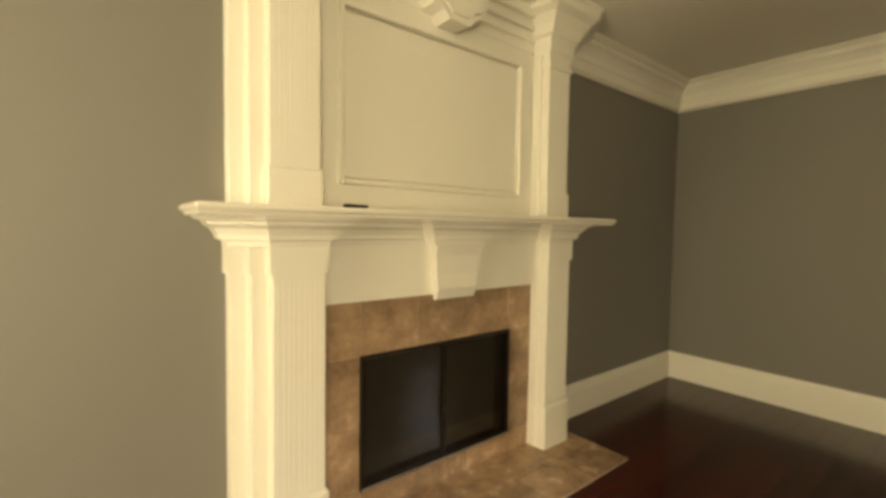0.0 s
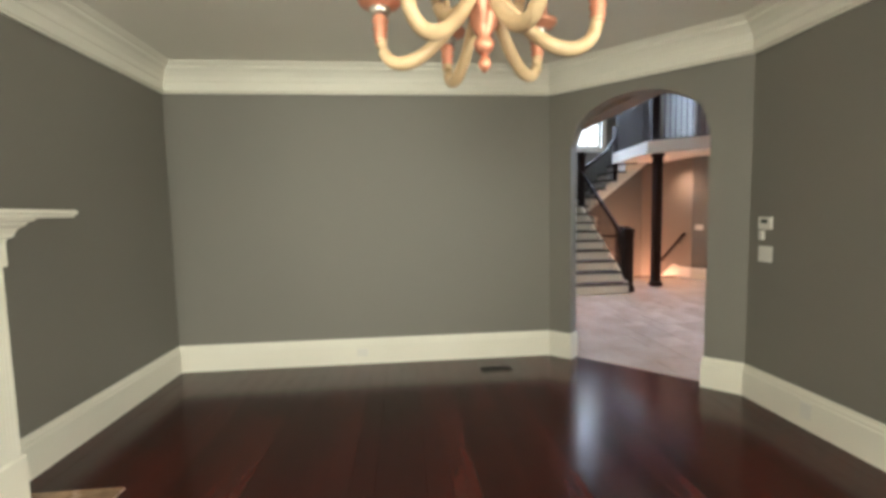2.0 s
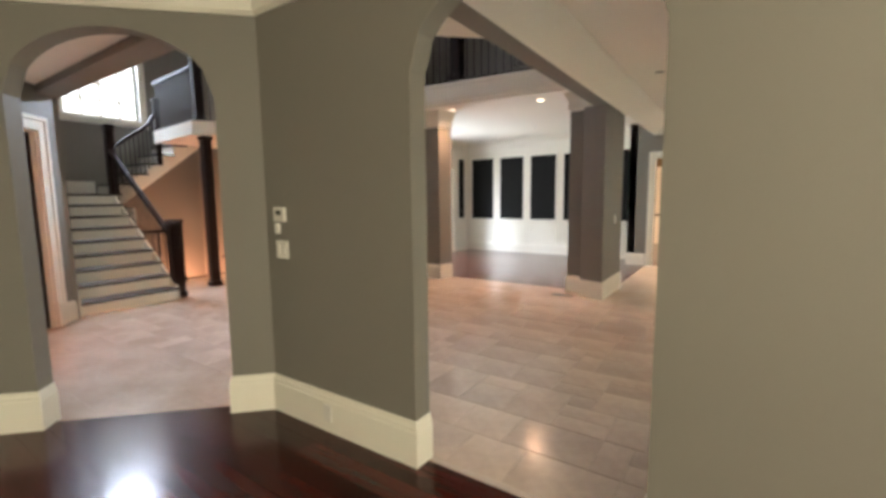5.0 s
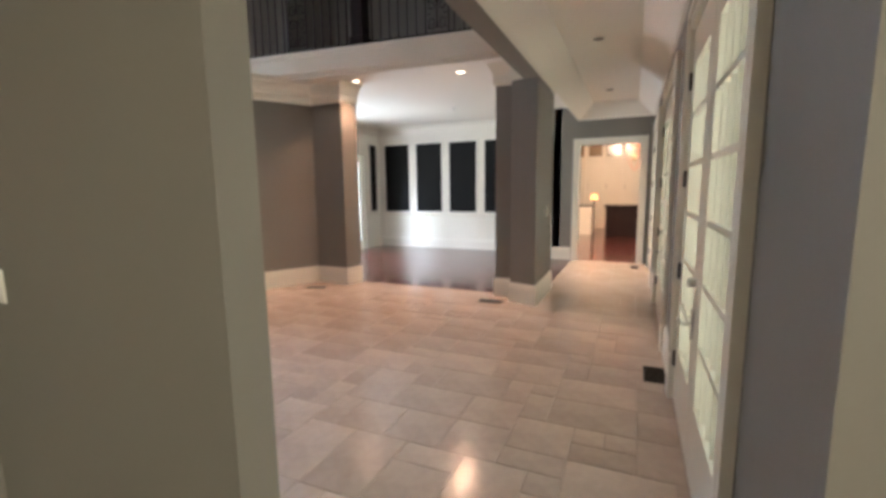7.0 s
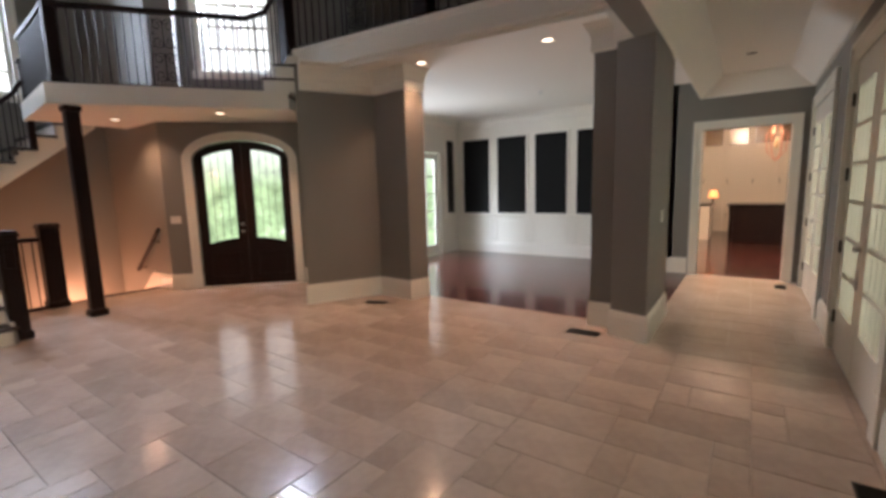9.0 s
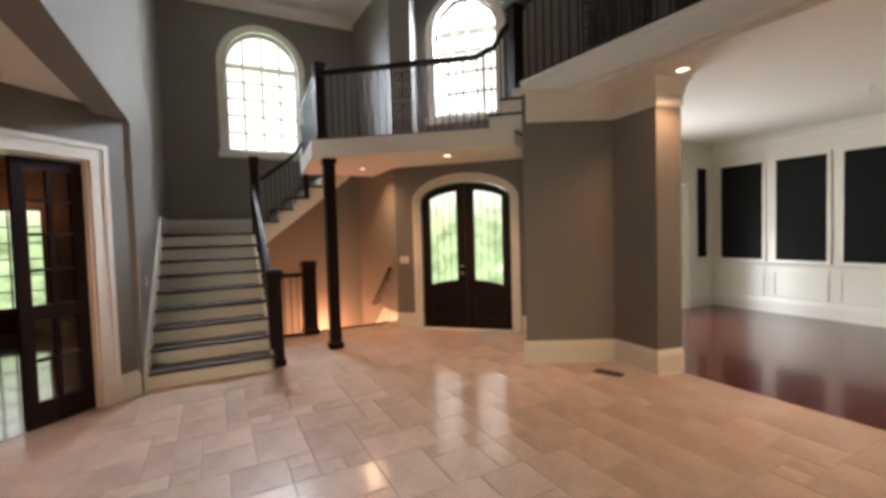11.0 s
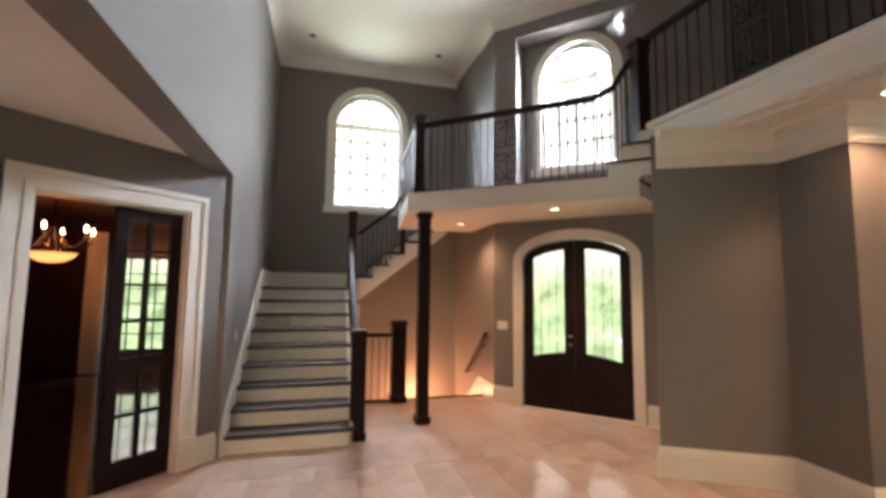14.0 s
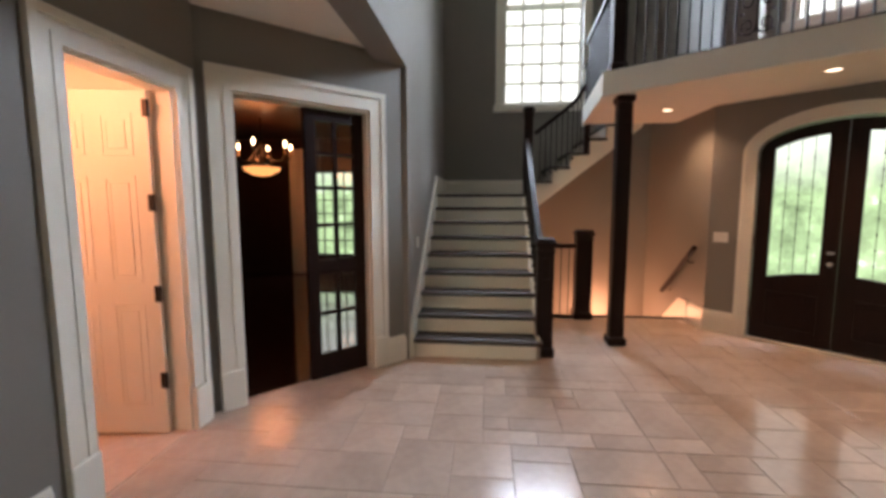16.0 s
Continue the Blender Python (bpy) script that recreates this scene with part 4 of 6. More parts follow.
add_lathe(bm, [(0.001, -0.02), (0.02, -0.015), (0.03, 0), (0.02, 0.015), (0.001, 0.02)], 14, (W / 2 + 0.06, -0.02, 0.94))
part("door_knobs", bm, NICKEL, e)
part("threshold", box(0, W, -0.25, 0.03, -0.03, 0.016), WHITE, e)


# arched windows
def arched_window(n, at, rz, w, z_sill, z_spring, rise, label, rows, cols=4, cw=0.13, recess=0.12, sgn=1):
    """Local x along the wall, local +y into the room."""
    e = thing("window_%d" % n, at, rz, label, "arched window")
    tagged(e, kind="structure")
    for a, b, d in ((0.0, 0.985, 0.022), (0.03, 0.34, 0.03), (0.70, 1.0, 0.038)):
        for x0, x1 in ((-cw * b, -cw * a), (w + cw * a, w + cw * b)):
            part("casing_leg", box(x0, x1, 0, d, z_sill, z_spring), WHITE, e)
        k2, inn, out = 30, [], []
        for k in range(k2 + 1):
            t = math.pi * k / k2
            inn.append((w / 2 - math.cos(t) * (w / 2 + cw * a), z_spring + math.sin(t) * (rise + cw * a)))
            out.append((w / 2 - math.cos(t) * (w / 2 + cw * b), z_spring + math.sin(t) * (rise + cw * b)))
        bm = bmesh.new()
        for i in range(k2):
            add_plate(bm, [inn[i], inn[i + 1], out[i + 1], out[i]], 0, d)
        bmesh.ops.remove_doubles(bm, verts=bm.verts, dist=0.0003)
        part("casing_head", bm, WHITE, e)
    part("window_sill", box(-cw - 0.03, w + cw + 0.03, -0.02, 0.06, z_sill - 0.13, z_sill - 0.01, 0.008), WHITE, e)
    bm = bmesh.new()
    add_box(bm, 0, 0.05, -recess - 0.04, -recess, z_sill, z_spring)
    add_box(bm, w - 0.05, w, -recess - 0.04, -recess, z_sill, z_spring)
    add_box(bm, 0.05, w - 0.05, -recess - 0.04, -recess, z_sill, z_sill + 0.06)
    for i in range(24):
        t0, t1 = math.pi * i / 24, math.pi * (i + 1) / 24
        f = lambda t, g: (w / 2 - math.cos(t) * (w / 2 - g), z_spring + math.sin(t) * (rise - g))
        add_plate(bm, [f(t0, 0.05), f(t1, 0.05), f(t1, 0), f(t0, 0)], -recess - 0.04, -recess)
    part("window_frame", bm, WHITE, e)
    bm = bmesh.new()
    for c in range(1, cols):
        x = w * c / cols
        zt = z_spring + rise * math.sqrt(max(0, 1 - (2 * x / w - 1) ** 2)) - 0.04
        add_box(bm, x - 0.02, x + 0.02, -recess - 0.033, -recess - 0.008, z_sill + 0.05, zt)
    for r in range(1, rows):
        z = z_sill + 0.05 + (z_spring - z_sill) * r / (rows - 1)
        add_box(bm, 0.04, w - 0.04, -recess - 0.032, -recess - 0.009, z - 0.02, z + 0.02)
    add_box(bm, 0.04, w - 0.04, -recess - 0.036, -recess - 0.005, z_spring - 0.03, z_spring + 0.02)
    part("muntins", bm, WHITE, e)
    bm = bmesh.new()
    outline = [(0.04, z_sill + 0.05), (w - 0.04, z_sill + 0.05)] + [(w / 2 + math.cos(math.pi * i / 24) * (w / 2 - 0.04), z_spring + math.sin(math.pi * i / 24) * (rise - 0.04)) for i in range(25)]
    add_plate(bm, outline, -recess - 0.022, -recess - 0.018)
    no_shadow(part("pane", bm, GLASS, e))
    return e


arched_window(1, (11.4, -6.5 + 1.20, 0), 90, 1.32, 3.27, 4.88, 0.66, "tall arched white window with small panes over the landing", 6)

# study doors: one leaf shut, one leaf swung in
rz = math.degrees(math.atan2(-DU.y, -DU.x))
S0 = DW0 - DU * 0.305
e = thing("door_5", (S0.x, S0.y, 0), rz, "dark wooden double study doors with glass lites, one leaf open", "double doors")
tagged(e, kind="structure")
SW = 1.167
for a, b, d in ((0.0, 0.985, 0.022), (0.02, 0.34, 0.03), (0.70, 1.0, 0.038)):
    for x0, x1 in ((-0.17 * b, -0.17 * a), (SW + 0.17 * a, SW + 0.17 * b)):
        part("casing_leg", box(x0, x1, 0, d, 0.30, 2.42 + 0.17 * a), WHITE, e)
    part("casing_head", box(-0.17 * b, SW + 0.17 * b, 0, d, 2.42 + 0.17 * a, 2.42 + 0.17 * b), WHITE, e)
for x0 in (-0.175, SW - 0.002):
    part("plinth_block", box(x0, x0 + 0.178, 0, 0.045, 0, 0.30, 0.006), WHITE, e)
for x0, x1 in ((0, 0.018), (SW - 0.018, SW)):
    part("jamb", box(x0, x1, -0.16, 0.0, 0, 2.42), WHITE, e)
part("head_jamb", box(0.018, SW - 0.018, -0.16, 0.0, 2.402, 2.42), WHITE, e)


def study_leaf(e, m):
    w = SW / 2 - 0.02
    leaf = part("door_leaf", frame_ring(0, w, 0.01, 2.395, 0.10, 0.22, -0.045, 0.0), ESPRESSO, e)
    leaf.matrix_local = m
    bm = lites(0.10, w - 0.10, 0.23, 2.295, 2, 1, 0.035, -0.04, -0.005)
    for z in (0.60, 0.985, 1.06, 1.40, 1.72, 2.02):
        add_box(bm, 0.10, w - 0.10, -0.041, -0.004, z - 0.014, z + 0.014)
    add_box(bm, 0.10, w - 0.10, -0.043, -0.002, 0.96, 1.09)
    part("muntins", bm, ESPRESSO, leaf)
    no_shadow(part("pane", box(0.095, w - 0.095, -0.026, -0.021, 0.22, 2.30), GLASS, leaf))
    return leaf


study_leaf(e, pose(0.02, -0.06, 0))
study_leaf(e, pose(SW - 0.02, -0.06, 0, 0, 0, -98) @ pose(0, 0.045, 0))

# closet door, swung in
e = thing("door_6", (5.57, CY, 0), 0, "white six-panel closet door with dark hinges, open inward", "door")
tagged(e, kind="structure")
CW = 0.76
for a, b, d in ((0.0, 0.985, 0.022), (0.02, 0.34, 0.03), (0.70, 1.0, 0.038)):
    for x0, x1 in ((-0.165 * b, -0.165 * a), (CW + 0.165 * a, CW + 0.165 * b)):
        part("casing_leg", box(x0, x1, -d, 0, 0.30, 2.34 + 0.165 * a), WHITE, e)
    part("casing_head", box(-0.165 * b, CW + 0.165 * b, -d, 0, 2.34 + 0.165 * a, 2.34 + 0.165 * b), WHITE, e)
for x0 in (-0.17, CW - 0.002):
    part("plinth_block", box(x0, x0 + 0.173, -0.045, 0, 0, 0.30, 0.006), WHITE, e)
for x0, x1 in ((0, 0.018), (CW - 0.018, CW)):
    part("jamb", box(x0, x1, 0, 0.14, 0, 2.34), WHITE, e)
part("head_jamb", box(0.018, CW - 0.018, 0, 0.14, 2.322, 2.34), WHITE, e)
leaf = part("door_leaf", box(0, 0.72, 0, 0.04, 0.012, 2.315, 0.003), WHITE, e)
leaf.matrix_local = pose(CW - 0.035, 0.13, 0, 0, 0, 97)
for x0, x1 in ((0.10, 0.31), (0.41, 0.62)):
    for z0, z1 in ((0.20, 0.92), (1.07, 1.77), (1.90, 2.17)):
        for y in (-0.001, 0.041):
            s = -1 if y < 0 else 1
            bm = frame_ring(x0, x1, z0, z1, 0.02, 0.02, min(y, y + s * 0.004), max(y, y + s * 0.004))
            add_box(bm, x0 + 0.045, x1 - 0.045, min(y, y + s * 0.003), max(y, y + s * 0.003), z0 + 0.045, z1 - 0.045, 0.004)
            part("door_panel", bm, WHITE, leaf)
for z in (0.39, 0.99, 1.595, 2.20):
    bm = box(-0.012, 0.03, 0.036, 0.046, z - 0.055, z + 0.055)
    add_lathe(bm, [(0.011, 0), (0.012, 0.01), (0.012, 0.10), (0.011, 0.11)], 8, (-0.006, 0.042, z - 0.055))
    part("hinge", bm, BRONZE, leaf)

# kitchen doorway casing
PLACE = Matrix.Identity(4)
e = thing("door_7", (0.67 + 0.51, KY0, 0), 0, "white cased opening to the kitchen", "doorway")
tagged(e, kind="structure")
KW = 1.10
for a, b, d in ((0.0, 0.985, 0.022), (0.02, 0.34, 0.03), (0.70, 1.0, 0.038)):
    for x0, x1 in ((-0.125 * b, -0.125 * a), (KW + 0.125 * a, KW + 0.125 * b)):
        part("casing_leg", box(x0, x1, 0, d, 0.0, 2.30 + 0.125 * a), WHITE, e)
    part("casing_head", box(-0.125 * b, KW + 0.125 * b, 0, d, 2.30 + 0.125 * a, 2.30 + 0.125 * b), WHITE, e)

# dining-room glazed door and its black wall panels above the dado
e = thing("door_8", (7.45, -12.1 + 0.72, 0), 90, "white glazed garden door, closed", "glazed door")
tagged(e, kind="structure")
part("door_leaf", frame_ring(0.02, 0.88, 0.01, 2.28, 0.11, 0.22, -0.10, -0.05), WHITE, e)
part("muntins", lites(0.13, 0.77, 0.23, 2.17, 2, 5, 0.022, -0.095, -0.055), WHITE, e)
no_shadow(part("pane", box(0.12, 0.78, -0.078, -0.073, 0.22, 2.18), GLASS, e))
for x0, x1 in ((-0.11, 0.0), (0.9, 1.01)):
    part("casing_leg", box(x0, x1, 0, 0.03, 0, 2.41), WHITE, e)
part("casing_head", box(0, 0.9, 0, 0.03, 2.30, 2.41), WHITE, e)
for i in range(5):
    x1 = 7.25 - i * 0.905
    x0 = x1 - 0.70
    if x0 < 2.8:
        break
    e = thing("wall_panel", (x0, -12.1, 0.92), 0, "black panel in a white moulded frame on the dining-room wall", "wall panel", "black wall panels")
    w = x1 - x0
    part("panel", box(0, w, 0.002, 0.016, 0, 1.68, 0.004), BLACKPANEL, e)
    part("frame", frame_ring(-0.05, w + 0.05, -0.05, 1.73, 0.05, 0.05, 0.0, 0.03), WHITE, e)
e = thing("wall_panel", (7.45, -11.93, 0.94), 90, "narrow black panel in a white frame beside the garden door", "wall panel", "black wall panels")
part("panel", box(0, 0.30, 0.002, 0.016, 0, 1.66, 0.004), BLACKPANEL, e)
part("frame", frame_ring(-0.04, 0.34, -0.04, 1.70, 0.04, 0.04, 0, 0.03), WHITE, e)
bm = bmesh.new()
for i in range(5):
    x1 = 7.30 - i * 0.905
    bmx = frame_ring(x1 - 0.76, x1, 0.30, 0.74, 0.03, 0.03, -12.1, -12.085)
    me = bpy.data.meshes.new("x")
    bmx.to_mesh(me)
    bm.from_mesh(me)
    bmx.free()
setting("trim", bm, WHITE, "white dado panel mouldings", "wainscot")
setting("trim", sweep([(2.80, -11.30), (2.80, -12.1), (7.45, -12.1), (7.45, -11.55)], [(0, 0.82), (0.02, 0.82), (0.03, 0.86), (0.05, 0.87), (0.05, 0.885), (0, 0.885)]), WHITE, "white dado rail", "dado rail")
setting("baseboard", sweep([(2.80, -11.30), (2.80, -12.1), (7.45, -12.1), (7.45, -11.5)], BASE), WHITE, "white dining-room baseboard", "baseboard")

# window in the alcove over the front door
PLACE = WING
w0 = F0 + FU * 0.805 + FN * 0.34
arched_window(2, (w0.x, w0.y, 0), math.degrees(math.atan2(FU.y, FU.x)), 1.10, 3.62, 5.02, 0.55, "arched white window with small panes in an alcove", 5)

# ---- living room things ----
PLACE = Matrix.Identity(4)
FC, FY = 1.60, 2.13
fp = thing("fireplace", (FC, FY, 0), 0, "tall ivory fireplace surround with fluted pilasters and stone tiles", "fireplace")


def fbox(name, x0, x1, d0, d1, z0, z1, material=None, bevel=0.0, label=""):
    """Part of the fireplace: d is the distance out from the wall."""
    return part(name, box(x0, x1, -d1, -d0, z0, z1, bevel), material or WHITE, fp, label)


for s in (-1, 1):
    m = lambda a, b: (s * a, s * b)
    part("pilaster", box(*m(0.77, 1.00), -0.225, 0, 0, 1.29, 0.004), WHITE, fp)
    part("pilaster_step", box(*m(0.75, 1.065), -0.155, 0, 0, 1.30, 0.004), WHITE, fp)
    part("pilaster_back", box(*m(0.74, 1.13), -0.075, 0, 0, 1.30, 0.004), WHITE, fp)
    for k in range(9):
        x = s * (0.795 + k * 0.0225)
        part("flute", tube([(x, -0.2215, 0.34), (x, -0.2215, 1.26)], 0.005, n=6), WHITE, fp)
    bm = box(*m(0.755, 1.015), -0.24, 0, 0, 0.30, 0.008)
    add_box(bm, *m(0.745, 1.08), -0.17, 0, 0, 0.29, 0.006)
    add_box(bm, *m(0.735, 1.145), -0.09, 0, 0, 0.28, 0.006)
    part("plinth", bm, WHITE, fp)
    # moulded capital under the shelf
    bm = bmesh.new()
    add_box(bm, *m(0.758, 1.012), -0.237, 0, 1.285, 1.42)
    add_box(bm, *m(0.745, 1.077), -0.167, 0, 1.285, 1.42)
    add_box(bm, *m(0.735, 1.142), -0.087, 0, 1.285, 1.42)
    part("capital", bm, WHITE, fp)
    run = [(1.142, 0), (1.142, -0.09), (1.012, -0.237), (0.758, -0.237), (0.758, -0.145)]
    run = run if s > 0 else [(-x, y) for x, y in reversed(run)]
    part("capital_moulding", sweep(run, [(-0.02, 1.40), (0.0, 1.40), (0.006, 1.425), (0.03, 1.43), (0.034, 1.45), (0.05, 1.475), (0.078, 1.492), (0.082, 1.505), (0.105, 1.51), (0.118, 1.526), (-0.02, 1.526)]), WHITE, fp)
    # upper pilaster
    part("upper_pilaster", box(*m(0.78, 1.00), -0.185, 0, 1.57, 2.66, 0.004), WHITE, fp)
    part("upper_pilaster_step", box(*m(0.76, 1.065), -0.13, 0, 1.57, 2.66, 0.004), WHITE, fp)
    part("upper_pilaster_back", box(*m(0.75, 1.13), -0.065, 0, 1.57, 2.66, 0.004), WHITE, fp)
    for k in range(9):
        x = s * (0.80 + k * 0.0222)
        part("flute", tube([(x, -0.1820, 1.80), (x, -0.1820, 2.52)], 0.0040, n=6), WHITE, fp)
    part("upper_plinth", box(*m(0.77, 1.012), -0.197, 0, 1.571, 1.735, 0.006), WHITE, fp)
    part("upper_necking", box(*m(0.77, 1.012), -0.197, 0, 2.55, 2.585, 0.004), WHITE, fp)
    run = [(1.13, 0), (1.13, -0.07), (1.00, -0.185), (0.78, -0.185), (0.76, -0.075)]
    run = run if s > 0 else [(-x, y) for x, y in reversed(run)]
    part("upper_capital", sweep(run, [(-0.06, 2.64), (0.0, 2.64), (0.02, 2.67), (0.022, 2.74), (0.05, 2.755), (0.075, 2.80), (0.12, 2.85), (0.17, 2.875), (0.175, 2.91), (0.20, 2.93), (0.225, 2.98), (0.24, 3.045), (-0.06, 3.045)]), WHITE, fp)

# frieze, keystone and shelf
fbox("frieze", -0.75, 0.75, 0, 0.145, 1.125, 1.52)
part("bed_moulding", sweep([(0.76, -0.145), (-0.76, -0.145)], [(-0.02, 1.40), (0.0, 1.40), (0.006, 1.425), (0.03, 1.43), (0.034, 1.45), (0.05, 1.475), (0.078, 1.492), (0.082, 1.505), (0.105, 1.51), (0.118, 1.526), (-0.02, 1.526)]), WHITE, fp)
bm = bmesh.new()
prof = [(0.145, 1.095), (0.175, 1.10), (0.195, 1.16), (0.19, 1.24), (0.20, 1.34), (0.225, 1.41), (0.145, 1.41)]
a = [bm.verts.new((-0.135 - 0.03 * (z - 1.1) / 0.3, -d, z)) for d, z in prof]
b = [bm.verts.new((0.135 + 0.03 * (z - 1.1) / 0.3, -d, z)) for d, z in prof]
bm.faces.new(a), bm.faces.new(b)
for i in range(len(prof)):
    j = (i + 1) % len(prof)
    bm.faces.new((a[i], a[j], b[j], b[i]))
bmesh.ops.translate(bm, vec=(0.02, 0, 0), verts=bm.verts)
part("keystone", bm, WHITE, fp)
part("keystone_moulding", sweep([(0.21, -0.12), (0.21, -0.225), (-0.17, -0.225), (-0.17, -0.12)], [(-0.02, 1.40), (0.0, 1.40), (0.006, 1.425), (0.03, 1.43), (0.034, 1.45), (0.05, 1.475), (0.078, 1.492), (0.082, 1.505), (0.105, 1.51), (0.118, 1.5265), (-0.02, 1.5265)]), WHITE, fp)
bm = box(-1.30, 1.335, -0.372, 0, 1.540, 1.57, 0.010)
add_box(bm, -1.285, 1.32, -0.358, 0, 1.526, 1.540, 0.004)
part("mantel_shelf", bm, WHITE, fp)

# overmantel panel with shaped apron
fbox("overmantel_back", -0.76, 0.76, 0, 0.04, 1.57, 2.70)
bm = frame_ring(-0.735, 0.735, 1.585, 2.66, 0.09, 0.11, -0.07, -0.04)
add_box(bm, -0.63, 0.63, -0.085, -0.07, 2.545, 2.57)
part("overmantel_frame", bm, WHITE, fp)
for x0, x1, z0p, z1p in ((-0.645, -0.617, 1.695, 2.57), (0.617, 0.645, 1.695, 2.57), (-0.617, 0.617, 1.695, 1.723), (-0.617, 0.617, 2.542, 2.57)):
    part("panel_moulding", box(x0, x1, -0.088, -0.04, z0p, z1p, 0.006), WHITE, fp)
part("overmantel_panel", box(-0.612, 0.612, -0.056, -0.04, 1.73, 2.537, 0.008), WHITE, fp)
part("cornice_board", box(-0.75, 0.75, -0.075, 0, 2.66, 3.04), WHITE, fp)
for z0p, z1p, g in ((2.72, 2.78, 0.02), (2.78, 2.84, 0.05), (2.84, 2.90, 0.09), (2.90, 2.945, 0.13), (2.945, 2.975, 0.14), (2.975, 3.044, 0.17)):
    part("cornice_step", box(-0.76, 0.76, -0.075 - g, -0.01, z0p, z1p, 0.005), WHITE, fp)
bm = bmesh.new()
ap = [(-0.20, 2.95), (-0.20, 2.72), (-0.17, 2.66), (-0.11, 2.64), (-0.07, 2.60), (0.07, 2.60), (0.11, 2.64), (0.17, 2.66), (0.20, 2.72), (0.20, 2.95)]
add_plate(bm, ap, -0.20, -0.04)
add_plate(bm, [(x * 0.82, 2.78 + (z - 2.78) * 0.82) for x, z in ap], -0.215, -0.19)
part("apron", bm, WHITE, fp)

# stone tiles round the firebox
OPX, OPZ0, OPZ1, TY = 0.53, 0.15, 0.835, 0.10
cuts = [-0.75, -0.53, -0.18, 0.18, 0.53, 0.75]
for s in (-1, 1):
    zz = [0.0, 0.15, 0.49, 0.835]
    for z0, z1 in zip(zz, zz[1:]):
        x0, x1 = sorted((s * 0.75, s * 0.533))
        part("tile", box(x0 + 0.002, x1 - 0.002, -TY, -0.02, z0 + 0.002, z1 - 0.002, 0.003), SLATE, fp)
for x0, x1 in zip(cuts, cuts[1:]):
    part("tile", box(x0 + 0.002, x1 - 0.002, -TY, -0.02, 0.837, 1.123, 0.003), SLATE, fp)
for x0, x1 in ((-0.53, -0.18), (-0.18, 0.18), (0.18, 0.53)):
    part("tile", box(x0 + 0.002, x1 - 0.002, -TY, -0.02, 0.0, 0.148, 0.003), SLATE, fp)
fbox("tile_backing", -0.75, -0.535, 0, 0.094, 0, 1.12, GROUT)
fbox("tile_backing", 0.535, 0.75, 0, 0.094, 0, 1.12, GROUT)
fbox("tile_backing", -0.535, 0.535, 0, 0.094, 0.84, 1.12, GROUT)
fbox("tile_backing", -0.535, 0.535, 0.01, 0.094, 0.0, 0.146, GROUT)
part("firebox_frame", frame_ring(-0.535, 0.535, 0.145, 0.84, 0.016, 0.03, -0.115, -0.09), BRONZE, fp)
part("door_track", box(-0.53, 0.53, -0.124, -0.115, 0.150, 0.162, 0.002), NICKEL, fp, "bright metal door track")
no_shadow(part("glass_door", box(-0.512, -0.003, -0.104, -0.100, 0.176, 0.817), SMOKE, fp, "smoked glass door"))
no_shadow(part("glass_door", box(0.003, 0.512, -0.104, -0.100, 0.176, 0.817), SMOKE, fp, "smoked glass door"))
part("door_stile", box(-0.012, 0.012, -0.112, -0.098, 0.176, 0.817), BRONZE, fp)
bm = bmesh.new()
for q in (((-0.53, 0.0, 0.15), (0.53, 0.0, 0.15), (0.42, 0.44, 0.15), (-0.42, 0.44, 0.15)), ((-0.53, 0.0, 0.84), (0.53, 0.0, 0.84), (0.42, 0.44, 0.84), (-0.42, 0.44, 0.84)),
          ((-0.42, 0.44, 0.15), (0.42, 0.44, 0.15), (0.42, 0.44, 0.84), (-0.42, 0.44, 0.84)), ((-0.53, 0.0, 0.15), (-0.42, 0.44, 0.15), (-0.42, 0.44, 0.84), (-0.53, 0.0, 0.84)), ((0.53, 0.0, 0.15), (0.42, 0.44, 0.15), (0.42, 0.44, 0.84), (0.53, 0.0, 0.84))):
    bm.faces.new([bm.verts.new((x, y - 0.06, z)) for x, y, z in q])
part("firebox", bm, SOOT, fp, "sooty firebrick box")
logs = thing("gas_logs", (FC, FY + 0.10, 0.15), 0, "charred logs on an iron grate in the firebox", "logs")
for x0, x1, y, z, r, tilt in ((-0.30, 0.30, 0.0, 0.09, 0.05, 0.02), (-0.26, 0.24, 0.13, 0.10, 0.055, -0.02), (-0.20, 0.28, 0.06, 0.19, 0.045, 0.05)):
    pts = [(x0 + (x1 - x0) * k / 8, y + 0.012 * math.sin(k * 1.7), z + tilt * (k / 4 - 1) + 0.008 * math.sin(k * 2.1)) for k in range(9)]
    part("log", tube(pts, [r * (0.8 + 0.2 * math.sin(k * 1.3 + x1 * 9) ** 2) for k in range(9)], n=10), LOG, logs, smooth=True)
bm = bmesh.new()
for k in range(6):
    x = -0.27 + k * 0.108
    add_tube(bm, [(x, -0.08, 0.10), (x, -0.06, 0.035), (x, 0.2, 0.035)], 0.008, square=True)
for y in (-0.02, 0.15):
    add_tube(bm, [(-0.3, y, 0.026), (0.3, y, 0.026)], 0.008, square=True)
    for x in (-0.28, 0.28):
        add_tube(bm, [(x, y, 0.0), (x, y, 0.03)], 0.008, square=True)
part("grate", bm, IRON, logs)
